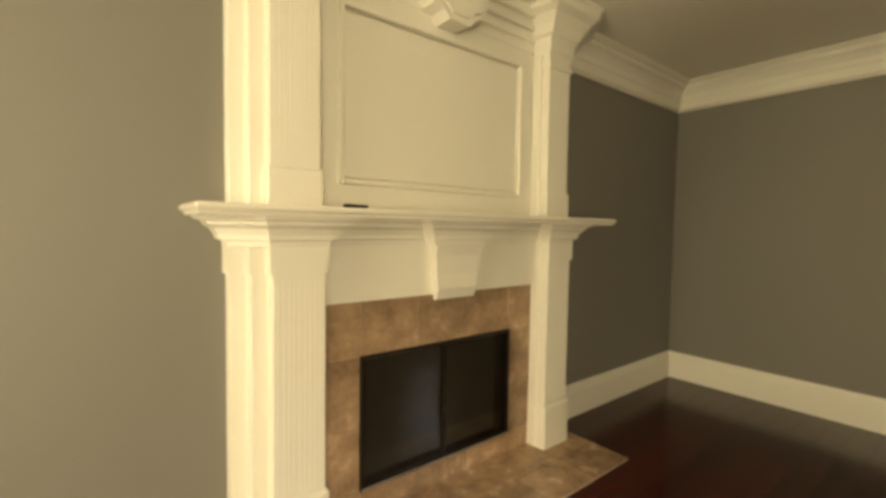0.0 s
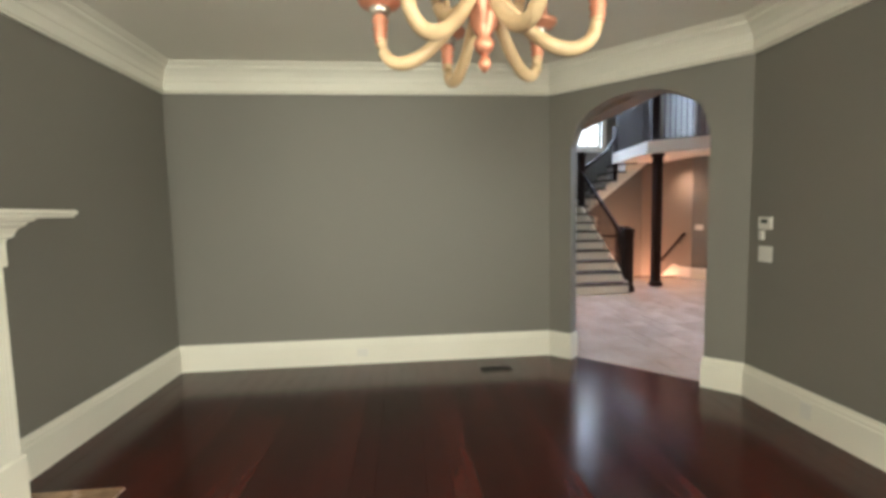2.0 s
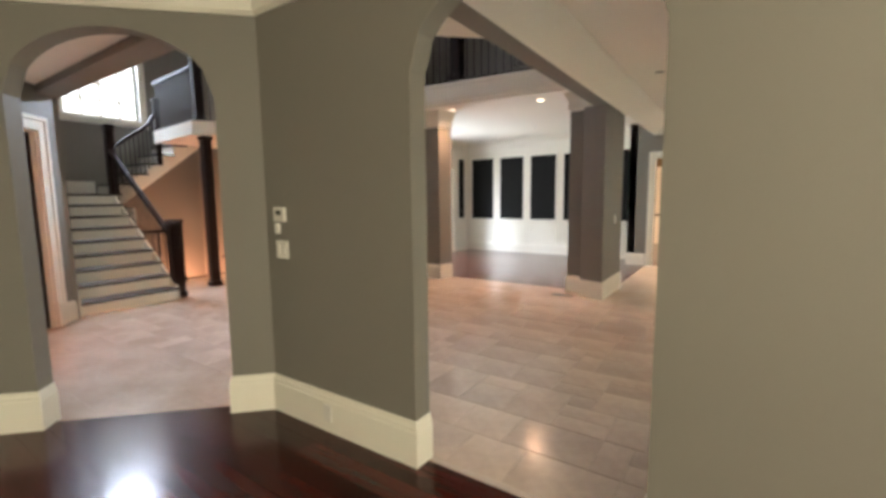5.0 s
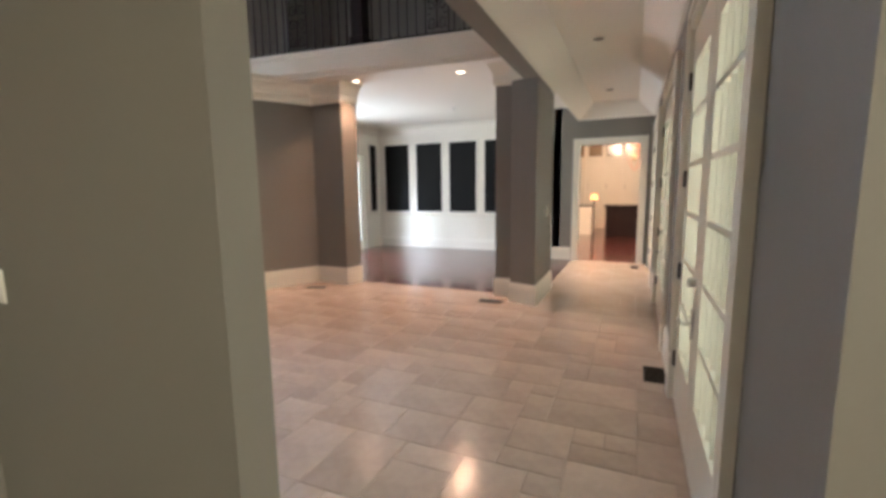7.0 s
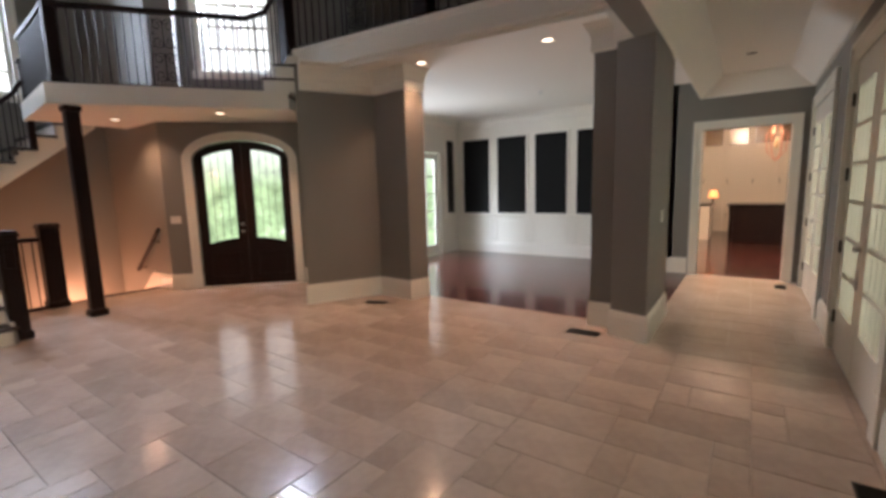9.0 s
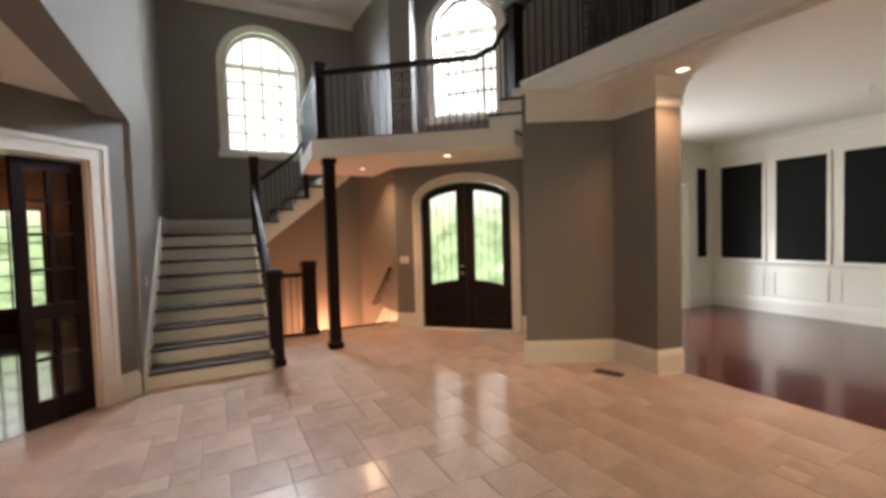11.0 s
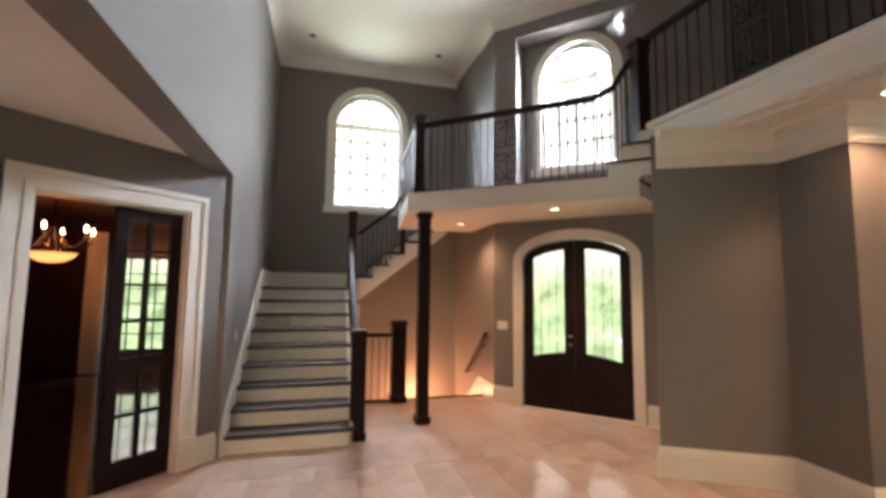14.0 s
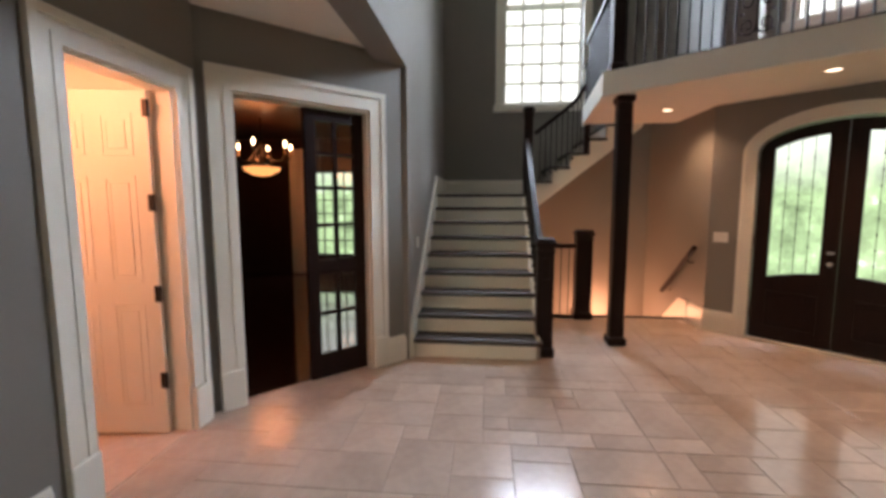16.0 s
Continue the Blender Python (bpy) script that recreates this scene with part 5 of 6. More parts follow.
# hearth of stone tiles, flush on the floor
hearth = thing("hearth", (FC, FY, 0), 0, "tan stone tile hearth before the fireplace", "hearth")
part("bed", box(-1.13, 1.13, -0.63, -0.02, -0.01, 0.008), GROUT, hearth)
xs = [-1.13, -0.75, -0.37, 0.0, 0.37, 0.75, 1.13]
for x0, x1 in zip(xs, xs[1:]):
    for y0, y1 in ((-0.63, -0.36), (-0.36, -0.10)):
        part("tile", box(x0 + 0.002, x1 - 0.002, y0 + 0.002, y1 - 0.002, 0.0, 0.014, 0.002), SLATE, hearth)
ctl = thing("remote_control", (0.93, 1.82, 1.57), 8, "small black remote on the mantel shelf", "remote control")
part("body", box(-0.055, 0.055, -0.02, 0.02, 0, 0.016, 0.005), BLACKPANEL, ctl)
part("buttons", box(-0.04, 0.02, -0.012, 0.012, 0.016, 0.0185, 0.001), PLASTIC, ctl)

# chandelier
CH = (1.66, -0.37, 0)
ch = thing("chandelier", (CH[0], CH[1], LIV), 0, "copper and cream scroll-arm chandelier with candle cups", "chandelier")
z0 = 1.985 - LIV
part("stem", lathe([(0.008, z0 + 0.02), (0.028, z0 + 0.04), (0.034, z0 + 0.06), (0.02, z0 + 0.08), (0.042, z0 + 0.11), (0.05, z0 + 0.15), (0.065, z0 + 0.18), (0.06, z0 + 0.22), (0.035, z0 + 0.26), (0.03, z0 + 0.34), (0.06, z0 + 0.40), (0.075, z0 + 0.46), (0.05, z0 + 0.53), (0.025, z0 + 0.58), (0.035, z0 + 0.64), (0.012, z0 + 0.70), (0.010, -0.05)], 18), BRASS, ch, smooth=True)
part("finial", lathe([(0.004, z0 - 0.03), (0.018, z0 - 0.015), (0.022, z0), (0.012, z0 + 0.02)], 14), BRASS, ch, smooth=True)
part("ceiling_rose", lathe([(0.012, -0.07), (0.05, -0.05), (0.075, -0.02), (0.08, -0.001)], 18), BRASS, ch, smooth=True)


def arm(e, ang, reach, cup, mate):
    """One S-shaped arm with drip pan and candle."""
    pts, rad = [], []
    low = cup - 0.20
    line = [(0.04, z0 + 0.22), (0.50 * reach, z0 - 0.02 + low), (reach, z0 - 0.05 + low), (reach, z0 + cup - 0.09)]
    for k in range(22):
        t = k / 21
        w = ((1 - t) ** 3, 3 * t * (1 - t) ** 2, 3 * t * t * (1 - t), t ** 3)
        r, z = sum(a * p[0] for a, p in zip(w, line)), sum(a * p[1] for a, p in zip(w, line))
        pts.append((r * math.cos(ang), r * math.sin(ang), z))
        rad.append(0.023 - 0.004 * abs(2 * t - 1))
    part("arm", tube(pts, rad, n=10), mate, e, smooth=True)
    x, y = reach * math.cos(ang), reach * math.sin(ang)
    zt = z0 + cup
    part("drip_pan", lathe([(0.020, zt - 0.055), (0.026, zt - 0.05), (0.022, zt - 0.035), (0.026, zt - 0.012), (0.066, zt + 0.004), (0.074, zt + 0.018), (0.052, zt + 0.024), (0.04, zt + 0.04), (0.034, zt + 0.07), (0.04, zt + 0.085), (0.018, zt + 0.085)], 14, (x, y, 0)), BRASS, e, smooth=True)
    part("socket_sleeve", lathe([(0.014, zt - 0.125), (0.021, zt - 0.118), (0.018, zt - 0.108), (0.025, zt - 0.098), (0.020, zt - 0.086), (0.027, zt - 0.074), (0.022, zt - 0.062), (0.029, zt - 0.048), (0.022, zt - 0.04)], 12, (x, y, 0)), BRASS, e, "ribbed copper sleeve", smooth=True)
    part("collar", lathe([(0.024, zt - 0.034), (0.034, zt - 0.022), (0.036, zt - 0.006), (0.028, zt + 0.002)], 12, (x, y, 0)), NICKEL, e, "silvered collar", smooth=True)
    part("candle_sleeve", lathe([(0.017, zt + 0.014), (0.019, zt + 0.03), (0.017, zt + 0.045), (0.017, zt + 0.13), (0.012, zt + 0.135)], 12, (x, y, 0)), CREAM, e, smooth=True)
    part("bulb", lathe([(0.004, zt + 0.135), (0.013, zt + 0.15), (0.015, zt + 0.165), (0.009, zt + 0.19), (0.002, zt + 0.21)], 10, (x, y, 0)), PLASTIC, e, smooth=True)


for k in range(6):
    arm(ch, math.radians(14 + 60 * k), 0.345, 0.21, CREAM)
for k in range(4):
    arm(ch, math.radians(42 + 90 * k), 0.21, 0.40, CREAM)

# switch plates, thermostat, outlets
def plate(name, at, rz, w, h, label, category, toggles=2):
    e = thing(name, at, rz, label, category)
    part("cover", box(-w / 2, w / 2, -0.009, 0, -h / 2, h / 2, 0.003), PLASTIC, e)
    for k in range(toggles):
        x = (k - (toggles - 1) / 2) * w / max(1, toggles) * 0.9
        part("toggle", box(x - 0.012, x + 0.012, -0.015, -0.009, -0.028, 0.028, 0.002), PLASTIC, e)
    return e


e = thing("thermostat", (3.275, LS, 1.39), 180, "small white wall thermostat with grey screen", "thermostat")
part("body", box(-0.058, 0.058, -0.024, 0, -0.045, 0.05, 0.005), PLASTIC, e)
part("screen", box(-0.028, 0.028, -0.0255, -0.024, 0.0, 0.032), mat("lcd_screen", (0.10, 0.11, 0.10), 0.2, 0.1), e)
e = thing("thermostat_sensor", (3.31, LS, 1.295), 180, "small white wall sensor under the thermostat", "sensor")
part("body", box(-0.022, 0.022, -0.02, 0, -0.03, 0.04, 0.004), PLASTIC, e)
plate("light_switch", (3.275, LS, 1.16), 180, 0.125, 0.12, "white double wall switch", "light switch")
PLACE = WING
plate("light_switch", (*(F0 + FU * 2.44), 1.17), math.degrees(math.atan2(FU.y, FU.x)) + 180, 0.16, 0.12, "white triple wall switch beside the front door", "light switch", 3)
plate("light_switch", (8.42, -2.95, 1.15), 0, 0.075, 0.12, "white wall switch by the stair", "light switch", 1)
PLACE = Matrix.Identity(4)
plate("light_switch", (2.357, -8.1, 1.15), -90, 0.075, 0.12, "white wall switch on the pillar", "light switch", 1)
plate("outlet", (2.87, LS + 0.022, 0.13), 180, 0.075, 0.115, "white outlet in the baseboard", "outlet", 0)
plate("outlet", (LE - 0.022, 0.35, 0.12), 90 + 180, 0.115, 0.075, "white outlet in the baseboard", "outlet", 0)

# floor registers
def register(at, rz, w, d, label):
    e = thing("floor_register", at, rz, label, "floor vent", "floor registers")
    part("frame", frame_ring(-w / 2, w / 2, -d / 2, d / 2, 0.015, 0.015, -0.004, 0.0), BRONZE, e)
    e.children[0].matrix_local = pose(0, 0, 0.002, 90, 0, 0)
    # a flat black sheet stands in for the shaded hollow below the slats
    part("well", box(-w / 2 + 0.01, w / 2 - 0.01, -d / 2 + 0.01, d / 2 - 0.01, 0.0005, 0.002), BLACKPANEL, e)
    n = int(w / 0.022)
    for k in range(1, n):
        x = -w / 2 + w * k / n
        part("slat", box(x - 0.004, x + 0.004, -d / 2 + 0.012, d / 2 - 0.012, 0.002, 0.0055), BRONZE, e)


register((2.94, -7.46, 0.001), 0, 0.32, 0.16, "dark bronze floor vent by the pillar")
register((5.68, -7.30, 0.001), 20, 0.30, 0.15, "dark bronze floor vent by the pier")
register((1.06, -5.725, 0.001), 90, 0.32, 0.16, "dark bronze floor vent by the glazed doors")
register((1.20, -10.75, 0.001), 90, 0.28, 0.14, "dark bronze floor vent by the kitchen")
register((4.30, -0.95, 0.003), 90, 0.30, 0.13, "dark floor vent in the wooden floor")

# recessed ceiling lamps
def downlight(at, on, watts=0, cone=120):
    e = thing("downlight", at, 0, "lit white recessed ceiling lamp" if on else "unlit recessed ceiling lamp with dark well", "ceiling lamp", "recessed lamps")
    bm = bmesh.new()
    n = 24
    for r0, r1, za, zb in ((0.088, 0.062, -0.004, -0.008), (0.062, 0.05, -0.008, 0.02)):
        a = [bm.verts.new((r0 * math.cos(2 * math.pi * k / n), r0 * math.sin(2 * math.pi * k / n), za)) for k in range(n)]
        b = [bm.verts.new((r1 * math.cos(2 * math.pi * k / n), r1 * math.sin(2 * math.pi * k / n), zb - 0.0)) for k in range(n)]
        for k in range(n):
            bm.faces.new((a[k], a[(k + 1) % n], b[(k + 1) % n], b[k]))
    part("trim_ring", bm, WHITE, e)
    part("lens", lathe([(0.001, -0.003), (0.058, -0.003), (0.058, -0.001), (0.001, -0.001)], 20), LAMP_ON if on else LAMP_OFF, e)
    if watts:
        bulb("lamp_downlight", (at[0], at[1], at[2] - 0.03), watts, WARM, 0.11, cone)


downlight((3.50, -7.86, LO), True, 85, 130)
downlight((5.06, -7.66, LO), True, 64, 120)
PLACE = WING
downlight((7.85, -6.72, 2.74), True, 65)
downlight((9.45, -5.96, 2.74), True, 62, 140)
for x, y in ((10.52, -3.56), (10.57, -5.84), (7.76, -6.94), (6.86, -7.87)):
    downlight((x, y, HI), False)
PLACE = Matrix.Identity(4)
for x, y in ((1.68, -7.23), (1.70, -9.92)):
    downlight((x, y, 3.04), False)
# added light low in the stairwell, for the warm glow on its walls
bulb("lamp_basement", (10.75, -5.45, -0.35), 60, (1.0, 0.42, 0.22), 0.3)
sp = thing("smoke_detector", (4.55, -10.2, LO), 0, "small white ceiling sprinkler in the dining room", "ceiling fitting")
part("body", lathe([(0.012, -0.07), (0.02, -0.05), (0.012, -0.03), (0.05, -0.012), (0.06, -0.001)], 14), PLASTIC, sp)

# ---- study ----
PLACE = WING
cx = (10.73, 0.07, 3.0)
sc = thing("study_chandelier", cx, 0, "dark iron chandelier with five lit candles and an amber bowl", "chandelier")
part("chain", tube([(0, 0, 0), (0, 0, -0.85)], 0.012), IRON, sc)
part("bowl", lathe([(0.01, -0.96), (0.14, -0.94), (0.27, -0.87), (0.31, -0.81), (0.29, -0.81), (0.01, -0.85)], 20), BOWL, sc, "glowing amber glass bowl", smooth=True)
part("bowl_rim", lathe([(0.305, -0.815), (0.33, -0.81), (0.33, -0.79), (0.305, -0.785)], 20), IRON, sc)
for k in range(6):
    a = math.radians(15 + 60 * k)
    c, s = math.cos(a), math.sin(a)
    part("arm", tube([(0.02 * c, 0.02 * s, -0.40), (0.22 * c, 0.22 * s, -0.72), (0.42 * c, 0.42 * s, -0.70), (0.50 * c, 0.50 * s, -0.60)], 0.013), IRON, sc)
    part("candle", lathe([(0.02, -0.60), (0.02, -0.50)], 10, (0.50 * c, 0.50 * s, 0)), CREAM, sc)
    part("flame_bulb", lathe([(0.008, -0.50), (0.022, -0.47), (0.026, -0.44), (0.014, -0.40), (0.004, -0.38)], 10, (0.50 * c, 0.50 * s, 0)), FLAME, sc, smooth=True)
bulb("lamp_study", (cx[0], cx[1], 2.3), 42, (1.0, 0.30, 0.09), 0.3)
def study_window(y0, y1, n):
    e = thing("window_%d" % n, (13.0, y0, 0), 90, "study window with dark bars onto green trees", "window")
    tagged(e, kind="structure")
    w = y1 - y0
    part("window_frame", frame_ring(0, w, 0.40, 2.30, 0.05, 0.05, -0.10, -0.04), ESPRESSO, e)
    part("muntins", lites(0.05, w - 0.05, 0.45, 2.25, 4, 6, 0.022, -0.09, -0.05), ESPRESSO, e)
    no_shadow(part("pane", box(0.045, w - 0.045, -0.072, -0.068, 0.44, 2.26), GLASS, e))


study_window(-2.72 + 1.87, -2.72 + 2.91, 3)
cu = thing("study_curtain", (12.85, 0.42, 0), 90, "long pale curtain beside the study window", "curtain")
bm = bmesh.new()
lo = []
for k in range(17):
    x, y = -0.18 + 0.36 * k / 16, 0.04 * math.sin(k * 1.9)
    lo.append((bm.verts.new((x, y, 0.02)), bm.verts.new((x, y, 2.75))))
for a, b in zip(lo, lo[1:]):
    bm.faces.new((a[0], b[0], b[1], a[1]))
part("drape", bm, SHEER, cu, smooth=True)

# ---- closet ----
bulb("lamp_closet", (5.35, -1.15, 2.35), 30, (1.0, 0.38, 0.19), 0.25)

# ---- kitchen ----
PLACE = Matrix.Identity(4)
bulb("lamp_kitchen", (1.9, -12.9, 3.3), 330, (1.0, 0.70, 0.46), 0.3)
KY = -18.9
for k in range(6):
    x0 = -0.2 + k * 0.62
    e = thing("tall_cabinet", (x0, KY - 0.62, 0), 0, "cream kitchen cabinet with panelled doors to the ceiling", "cabinet", "kitchen cabinets")
    part("body", box(0, 0.615, 0, 0.60, 0, 3.35), CABINET, e)
    for z0, z1 in ((0.12, 1.05), (1.13, 2.42)):
        d = part("door", frame_ring(0.02, 0.595, z0, z1, 0.07, 0.07, 0.60, 0.622), CABINET, e)
        part("door_panel", box(0.09, 0.525, 0.602, 0.612, z0 + 0.07, z1 - 0.07), CABINET, d)
        part("handle", tube([(0.53, 0.645, z0 + 0.3), (0.53, 0.645, z0 + 0.45)], 0.007), BRONZE, d)
    d = part("glass_door", frame_ring(0.02, 0.595, 2.52, 3.14, 0.06, 0.06, 0.60, 0.622), CABINET, e)
    part("glass_panel", box(0.08, 0.535, 0.604, 0.608, 2.58, 3.08), mat("dim_cabinet_glass", (0.20, 0.13, 0.07), 0.15, 0.2), d)
isl = thing("kitchen_island", (1.33, -16.5, 0), 0, "dark wooden kitchen island with dark stone top", "kitchen island")
part("body", box(-0.62, 0.62, -0.45, 0.45, 0.0, 0.90, 0.01), ESPRESSO, isl)
part("worktop", box(-0.74, 0.74, -0.56, 0.56, 0.90, 0.945, 0.012), GRANITE, isl)
for k in range(3):
    part("panel", frame_ring(-0.60 + k * 0.41, -0.22 + k * 0.41, 0.12, 0.82, 0.05, 0.05, 0.45, 0.462), ESPRESSO, isl)
for s in (-1, 1):
    part("corner_leg", lathe([(0.045, 0), (0.05, 0.05), (0.035, 0.1), (0.05, 0.3), (0.04, 0.6), (0.055, 0.8), (0.055, 0.90)], 12, (s * 0.64, 0.47, 0)), ESPRESSO, isl)
pend = thing("pendant_lantern", (1.28, -13.1, 3.45), 0, "small dark iron lantern hanging over the island", "pendant lamp")
part("chain", tube([(0, 0, 0), (0, 0, -0.95)], 0.010), IRON, pend)
bm = bmesh.new()
for k in range(6):
    a = math.pi * k / 3
    add_tube(bm, [(0.02 * math.cos(a), 0.02 * math.sin(a), -0.95), (0.16 * math.cos(a), 0.16 * math.sin(a), -1.15), (0.13 * math.cos(a), 0.13 * math.sin(a), -1.45), (0.015 * math.cos(a), 0.015 * math.sin(a), -1.60)], 0.008, n=6)
part("cage", bm, BRASS, pend)
part("bulb", lathe([(0.01, -1.40), (0.04, -1.34), (0.04, -1.28), (0.01, -1.20)], 10), CREAM, pend)
cnt = thing("kitchen_counter", (2.55, -17.0, 0), 0, "cream base cabinet with lamp-lit counter", "cabinet")
part("body", box(-0.1, 0.62, -0.7, 0.6, 0, 0.88), CABINET, cnt)
part("worktop", box(-0.13, 0.65, -0.7, 0.63, 0.88, 0.92, 0.008), GRANITE, cnt)
lamp = thing("table_lamp", (2.40, -16.6, 0.92), 0, "small lamp with glowing orange shade on the counter", "table lamp")
part("base", lathe([(0.06, 0), (0.06, 0.015), (0.02, 0.03), (0.02, 0.18)], 14), BRONZE, lamp)
part("shade", lathe([(0.12, 0.17), (0.08, 0.36), (0.078, 0.36), (0.115, 0.17)], 18), BOWL, lamp)

# ---- floors laid piece by piece ----
DA, DB = Vector((3.50, -2.885)), Vector((4.72, -1.67))
DT = (DB - DA).normalized()


def wing_xy(x, y):
    q = WING @ Vector((x, y, 0))
    return (q.x, q.y)


setting("floor_living", prism([(-3.0, 2.13), (-3.0, -2.885), DA, DB, (4.72, 2.13)], -0.08, -0.006), CHERRY, "dark cherry boarded floor, glossy", "floor")
floor_living = bpy.data.objects["floor_living"]
hall_bed = bmesh.new()
add_prism(hall_bed, [(0.66, -11.3), (2.42, -11.3), (2.42, -7.97), (5.9, -7.97), (6.5, -6.95), wing_xy(7.7, -8.4), wing_xy(9.50, -6.50), wing_xy(9.74, -6.46), wing_xy(9.74, -4.40), wing_xy(7.92, -4.40), wing_xy(7.92, -2.90), wing_xy(6.95, -1.50), wing_xy(4.9, -1.50), DB, DA, (0.66, -2.885)], -0.08, -0.004)
floor_hall = setting("floor_hall", hall_bed, GROUT, "pale travertine tiles of mixed sizes with recessed joints", "floor")



def cut(poly, p, n):
    """Keeps the side of a line through p to which n points."""
    out = []
    for i in range(len(poly)):
        a, b = Vector(poly[i]), Vector(poly[(i + 1) % len(poly)])
        da, db = (a - p).dot(n), (b - p).dot(n)
        if da >= 0:
            out.append((a.x, a.y))
        if (da >= 0) != (db >= 0):
            q = a.lerp(b, da / (da - db))
            out.append((q.x, q.y))
    return out


def piece_mesh(w, d, depth, edge):
    """A flat piece with eased edges, centred on its top."""
    bm = bmesh.new()
    r = [[bm.verts.new((sx * (w / 2 - g), sy * (d / 2 - g), z)) for sx, sy in ((-1, -1), (1, -1), (1, 1), (-1, 1))] for g, z in ((0, -depth), (0, -edge), (edge, 0))]
    for a, b in zip(r, r[1:]):
        for i in range(4):
            bm.faces.new((a[i], a[(i + 1) % 4], b[(i + 1) % 4], b[i]))
    bm.faces.new(r[2])
    bm.faces.new(list(reversed(r[0])))
    bmesh.ops.recalc_face_normals(bm, faces=bm.faces)
    me = bpy.data.meshes.new("piece")
    bm.to_mesh(me)
    bm.free()
    return me


shared = {}


def lay(name, parent, x, y, w, d, depth, edge, material, lift=0.0, spin=False):
    key = (name, round(w, 3), round(d, 3))
    if key not in shared:
        shared[key] = piece_mesh(w, d, depth, edge)
        shared[key].materials.append(material)
    ob = new(name, shared[key])
    ob.parent = parent
    ob.location = (x, y, lift)
    return ob


# boards of the living room, running away from the fireplace wall's side
rnd = random.Random(11)
BW = 0.145
row, y = 0, 2.13
while y > -2.885:
    x = -3.0 - rnd.uniform(0, 1.6)
    while x < 4.7:
        length = rnd.choice((1.5, 1.8, 2.1, 2.4))
        x0, x1, y0, y1 = max(x, -3.0), min(x + length, 4.70), max(y - BW, -2.885), y
        x += length
        if x1 - x0 < 0.05 or y1 - y0 < 0.02:
            continue
        rect = [(x0 + 0.001, y0 + 0.001), (x1 - 0.001, y0 + 0.001), (x1 - 0.001, y1 - 0.001), (x0 + 0.001, y1 - 0.001)]
        nrm = Vector((-DT.y, DT.x))
        if all((Vector(v) - DA).dot(nrm) >= 0 for v in rect):
            lay("board", floor_living, (x0 + x1) / 2, (y0 + y1) / 2, round(x1 - x0 - 0.0012, 3), round(y1 - y0 - 0.0012, 3), 0.006, 0.0008, CHERRY)
        else:
            p = cut(rect, DA, nrm)
            if len(p) > 2:
                bm = prism(p, -0.006, 0.0)
                part("board", bm, CHERRY, floor_living)
    y -= BW

# travertine tiles of four sizes on one grid
U = 0.1765
rnd = random.Random(5)
NX, NY = 62, 60
GX, GY = 0.66, -1.70


def inside(x, y):
    p = Vector((x, y))
    q = WING.inverted() @ Vector((x, y, 0))
    w = Vector((q.x, q.y))
    if w.x > 8.0 and w.y > -4.38 or w.x > 9.75:
        return False
    if y > -2.885 and x < 3.5:
        return False
    if 3.3 < x < 4.85 and y > -3.1 and (p - DA).dot(Vector((DT.y, -DT.x))) < -0.16:
        return False
    if w.y > CY + 0.25 or y < -11.26 or y > -1.72 and x < 4.9:
        return False
    if y < -8.10 and 2.39 < x < 5.9:
        return False
    if (w - F0).dot(FN) > 0.05 or (w - DW0).dot(SN) > 0.32:
        return False
    if x > PM[0] and y < -6.8:
        a, b = Vector(PM), Vector(PL)
        if (p - a).dot(Vector(((b - a).y, (a - b).x)).normalized()) > 0.10 and (w - Vector((6.47, -7.02))).dot(Vector((0.755, 0.656))) < -0.05:
            return False
    return y > -8.10 or x < 2.39 or w.x > 7.2


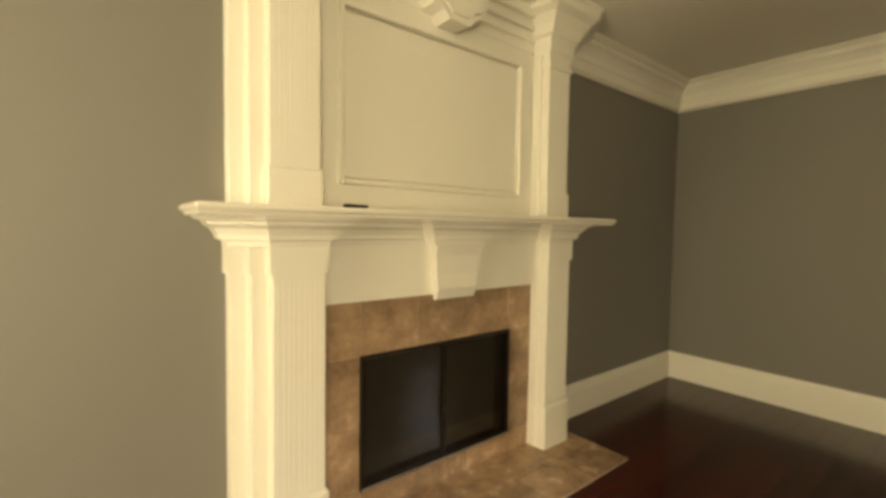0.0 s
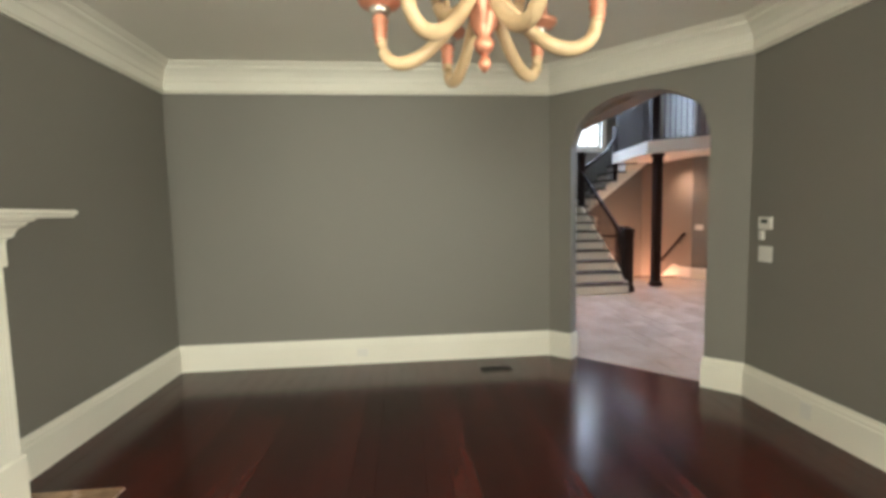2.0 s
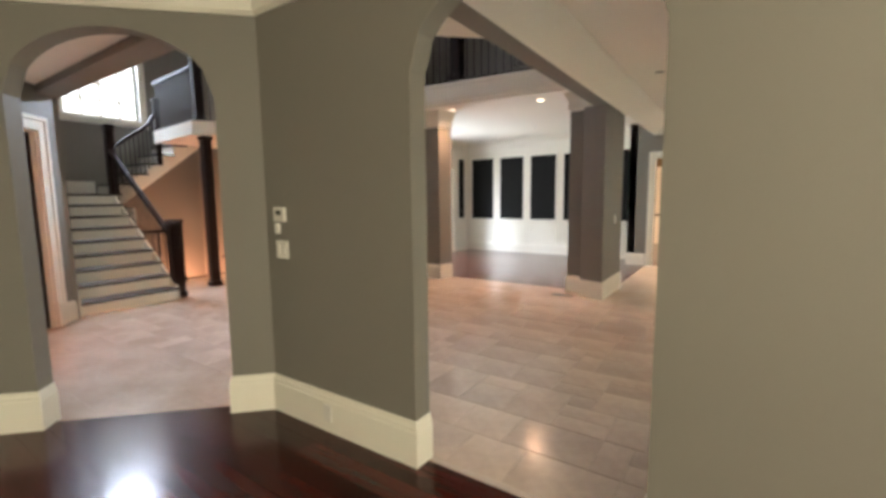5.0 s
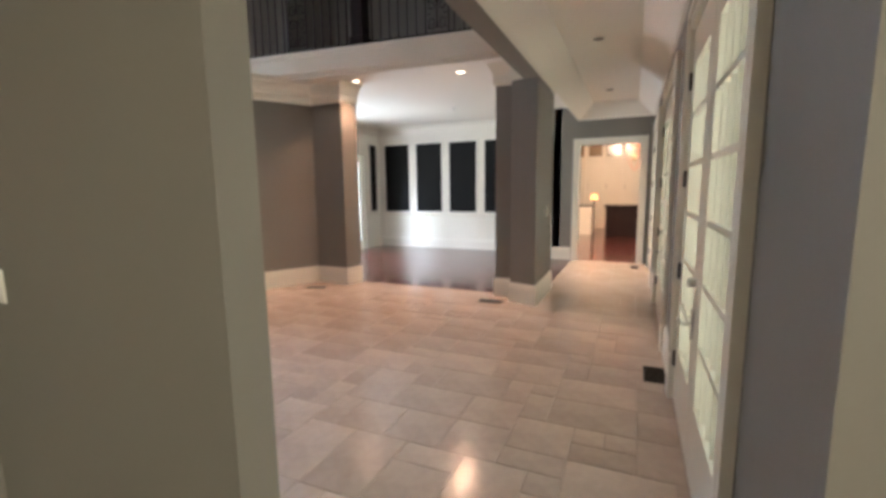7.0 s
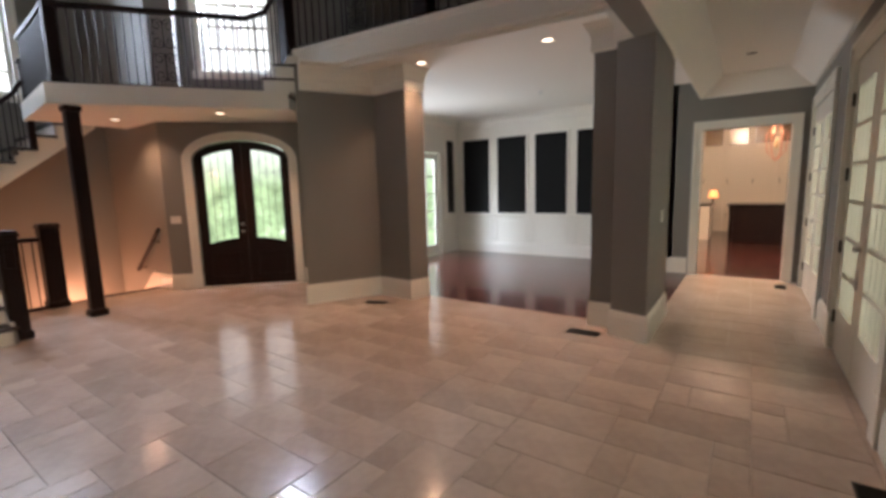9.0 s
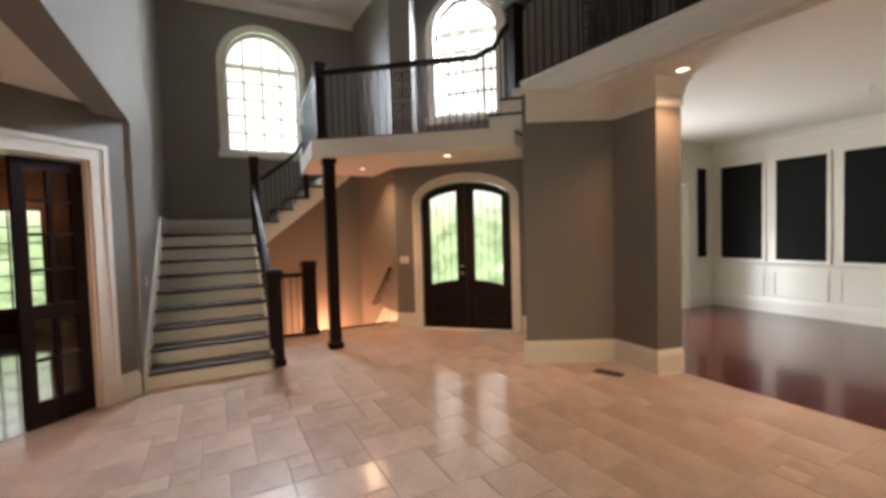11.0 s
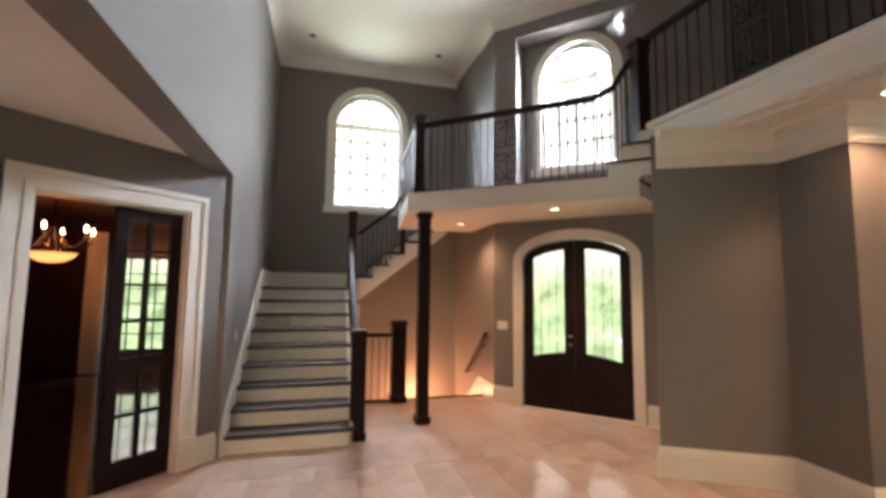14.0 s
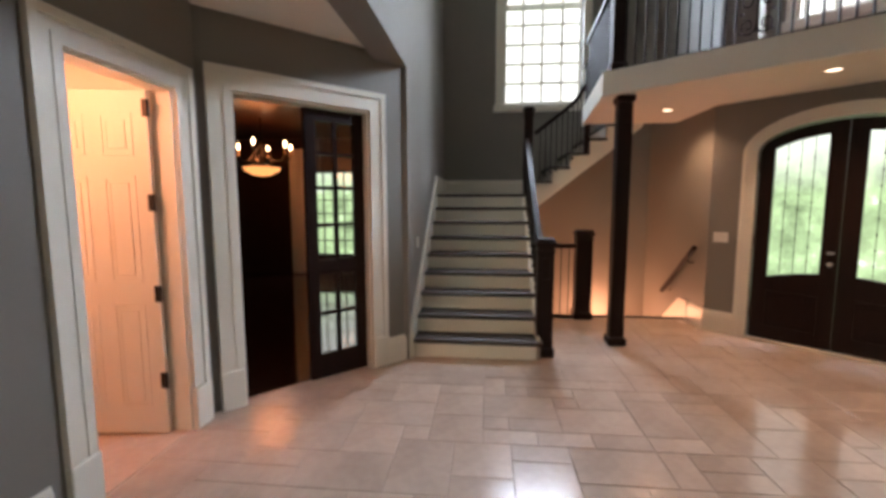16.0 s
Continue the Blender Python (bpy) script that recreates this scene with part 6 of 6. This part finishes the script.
taken = np.zeros((NX, NY), bool)
for i in range(NX):
    for j in range(NY):
        if not inside(GX + (i + 0.5) * U, GY - (j + 0.5) * U):
            taken[i, j] = True
tiles = []
for j in range(NY):
    for i in range(NX):
        if taken[i, j]:
            continue
        sizes = [(3, 2)] * 5 + [(2, 3)] * 2 + [(2, 2)] * 4 + [(1, 2)] * 2 + [(2, 1)] * 2 + [(1, 1)] * 1
        rnd.shuffle(sizes)
        for a, b in sizes + [(1, 1)]:
            if i + a <= NX and j + b <= NY and not taken[i:i + a, j:j + b].any():
                taken[i:i + a, j:j + b] = True
                tiles.append((i, j, a, b))
                break
near, far = [], []
for i, j, a, b in tiles:
    x, y = GX + (i + a / 2) * U, GY - (j + b / 2) * U
    (near if 1.0 < x < 7.2 and -7.2 < y < -2.9 else far).append((x, y, a * U - 0.0045, b * U - 0.0045))
near.sort(key=lambda q: (q[0] - 4.0) ** 2 + (q[1] + 4.6) ** 2)
far += near[300:]
south = Vector((DT.y, -DT.x))
for x, y, w, d in near[:300]:
    rect = [(x - w / 2, y - d / 2), (x + w / 2, y - d / 2), (x + w / 2, y + d / 2), (x - w / 2, y + d / 2)]
    if 3.3 < x < 5.0 and y > -3.3 and any((Vector(v) - DA).dot(south) < 0 for v in rect):
        far.append((x, y, w, d))
        continue
    if x < 3.5 and y + d / 2 > -2.89:
        far.append((x, y, w, d))
        continue
    ob = lay("tile", floor_hall, x, y, w, d, 0.009, 0.004, TRAV, rnd.uniform(-0.0006, 0.0006))
    ob.rotation_euler = (rnd.gauss(0, 0.0022), rnd.gauss(0, 0.0022), 0)
bm = bmesh.new()
for x, y, w, d in far:
    rect = [(x - w / 2, y - d / 2), (x + w / 2, y - d / 2), (x + w / 2, y + d / 2), (x - w / 2, y + d / 2)]
    if x < 5.0 and y > -3.4:
        rect = cut(rect, Vector((0, -2.888)), Vector((0, -1))) if x < 3.5 else cut(rect, DA, south)
    if len(rect) > 2:
        add_prism(bm, rect, -0.009, -0.0003)
ob = part("tiles", bm, TRAV, floor_hall)
tagged(ob, kind="stuff")
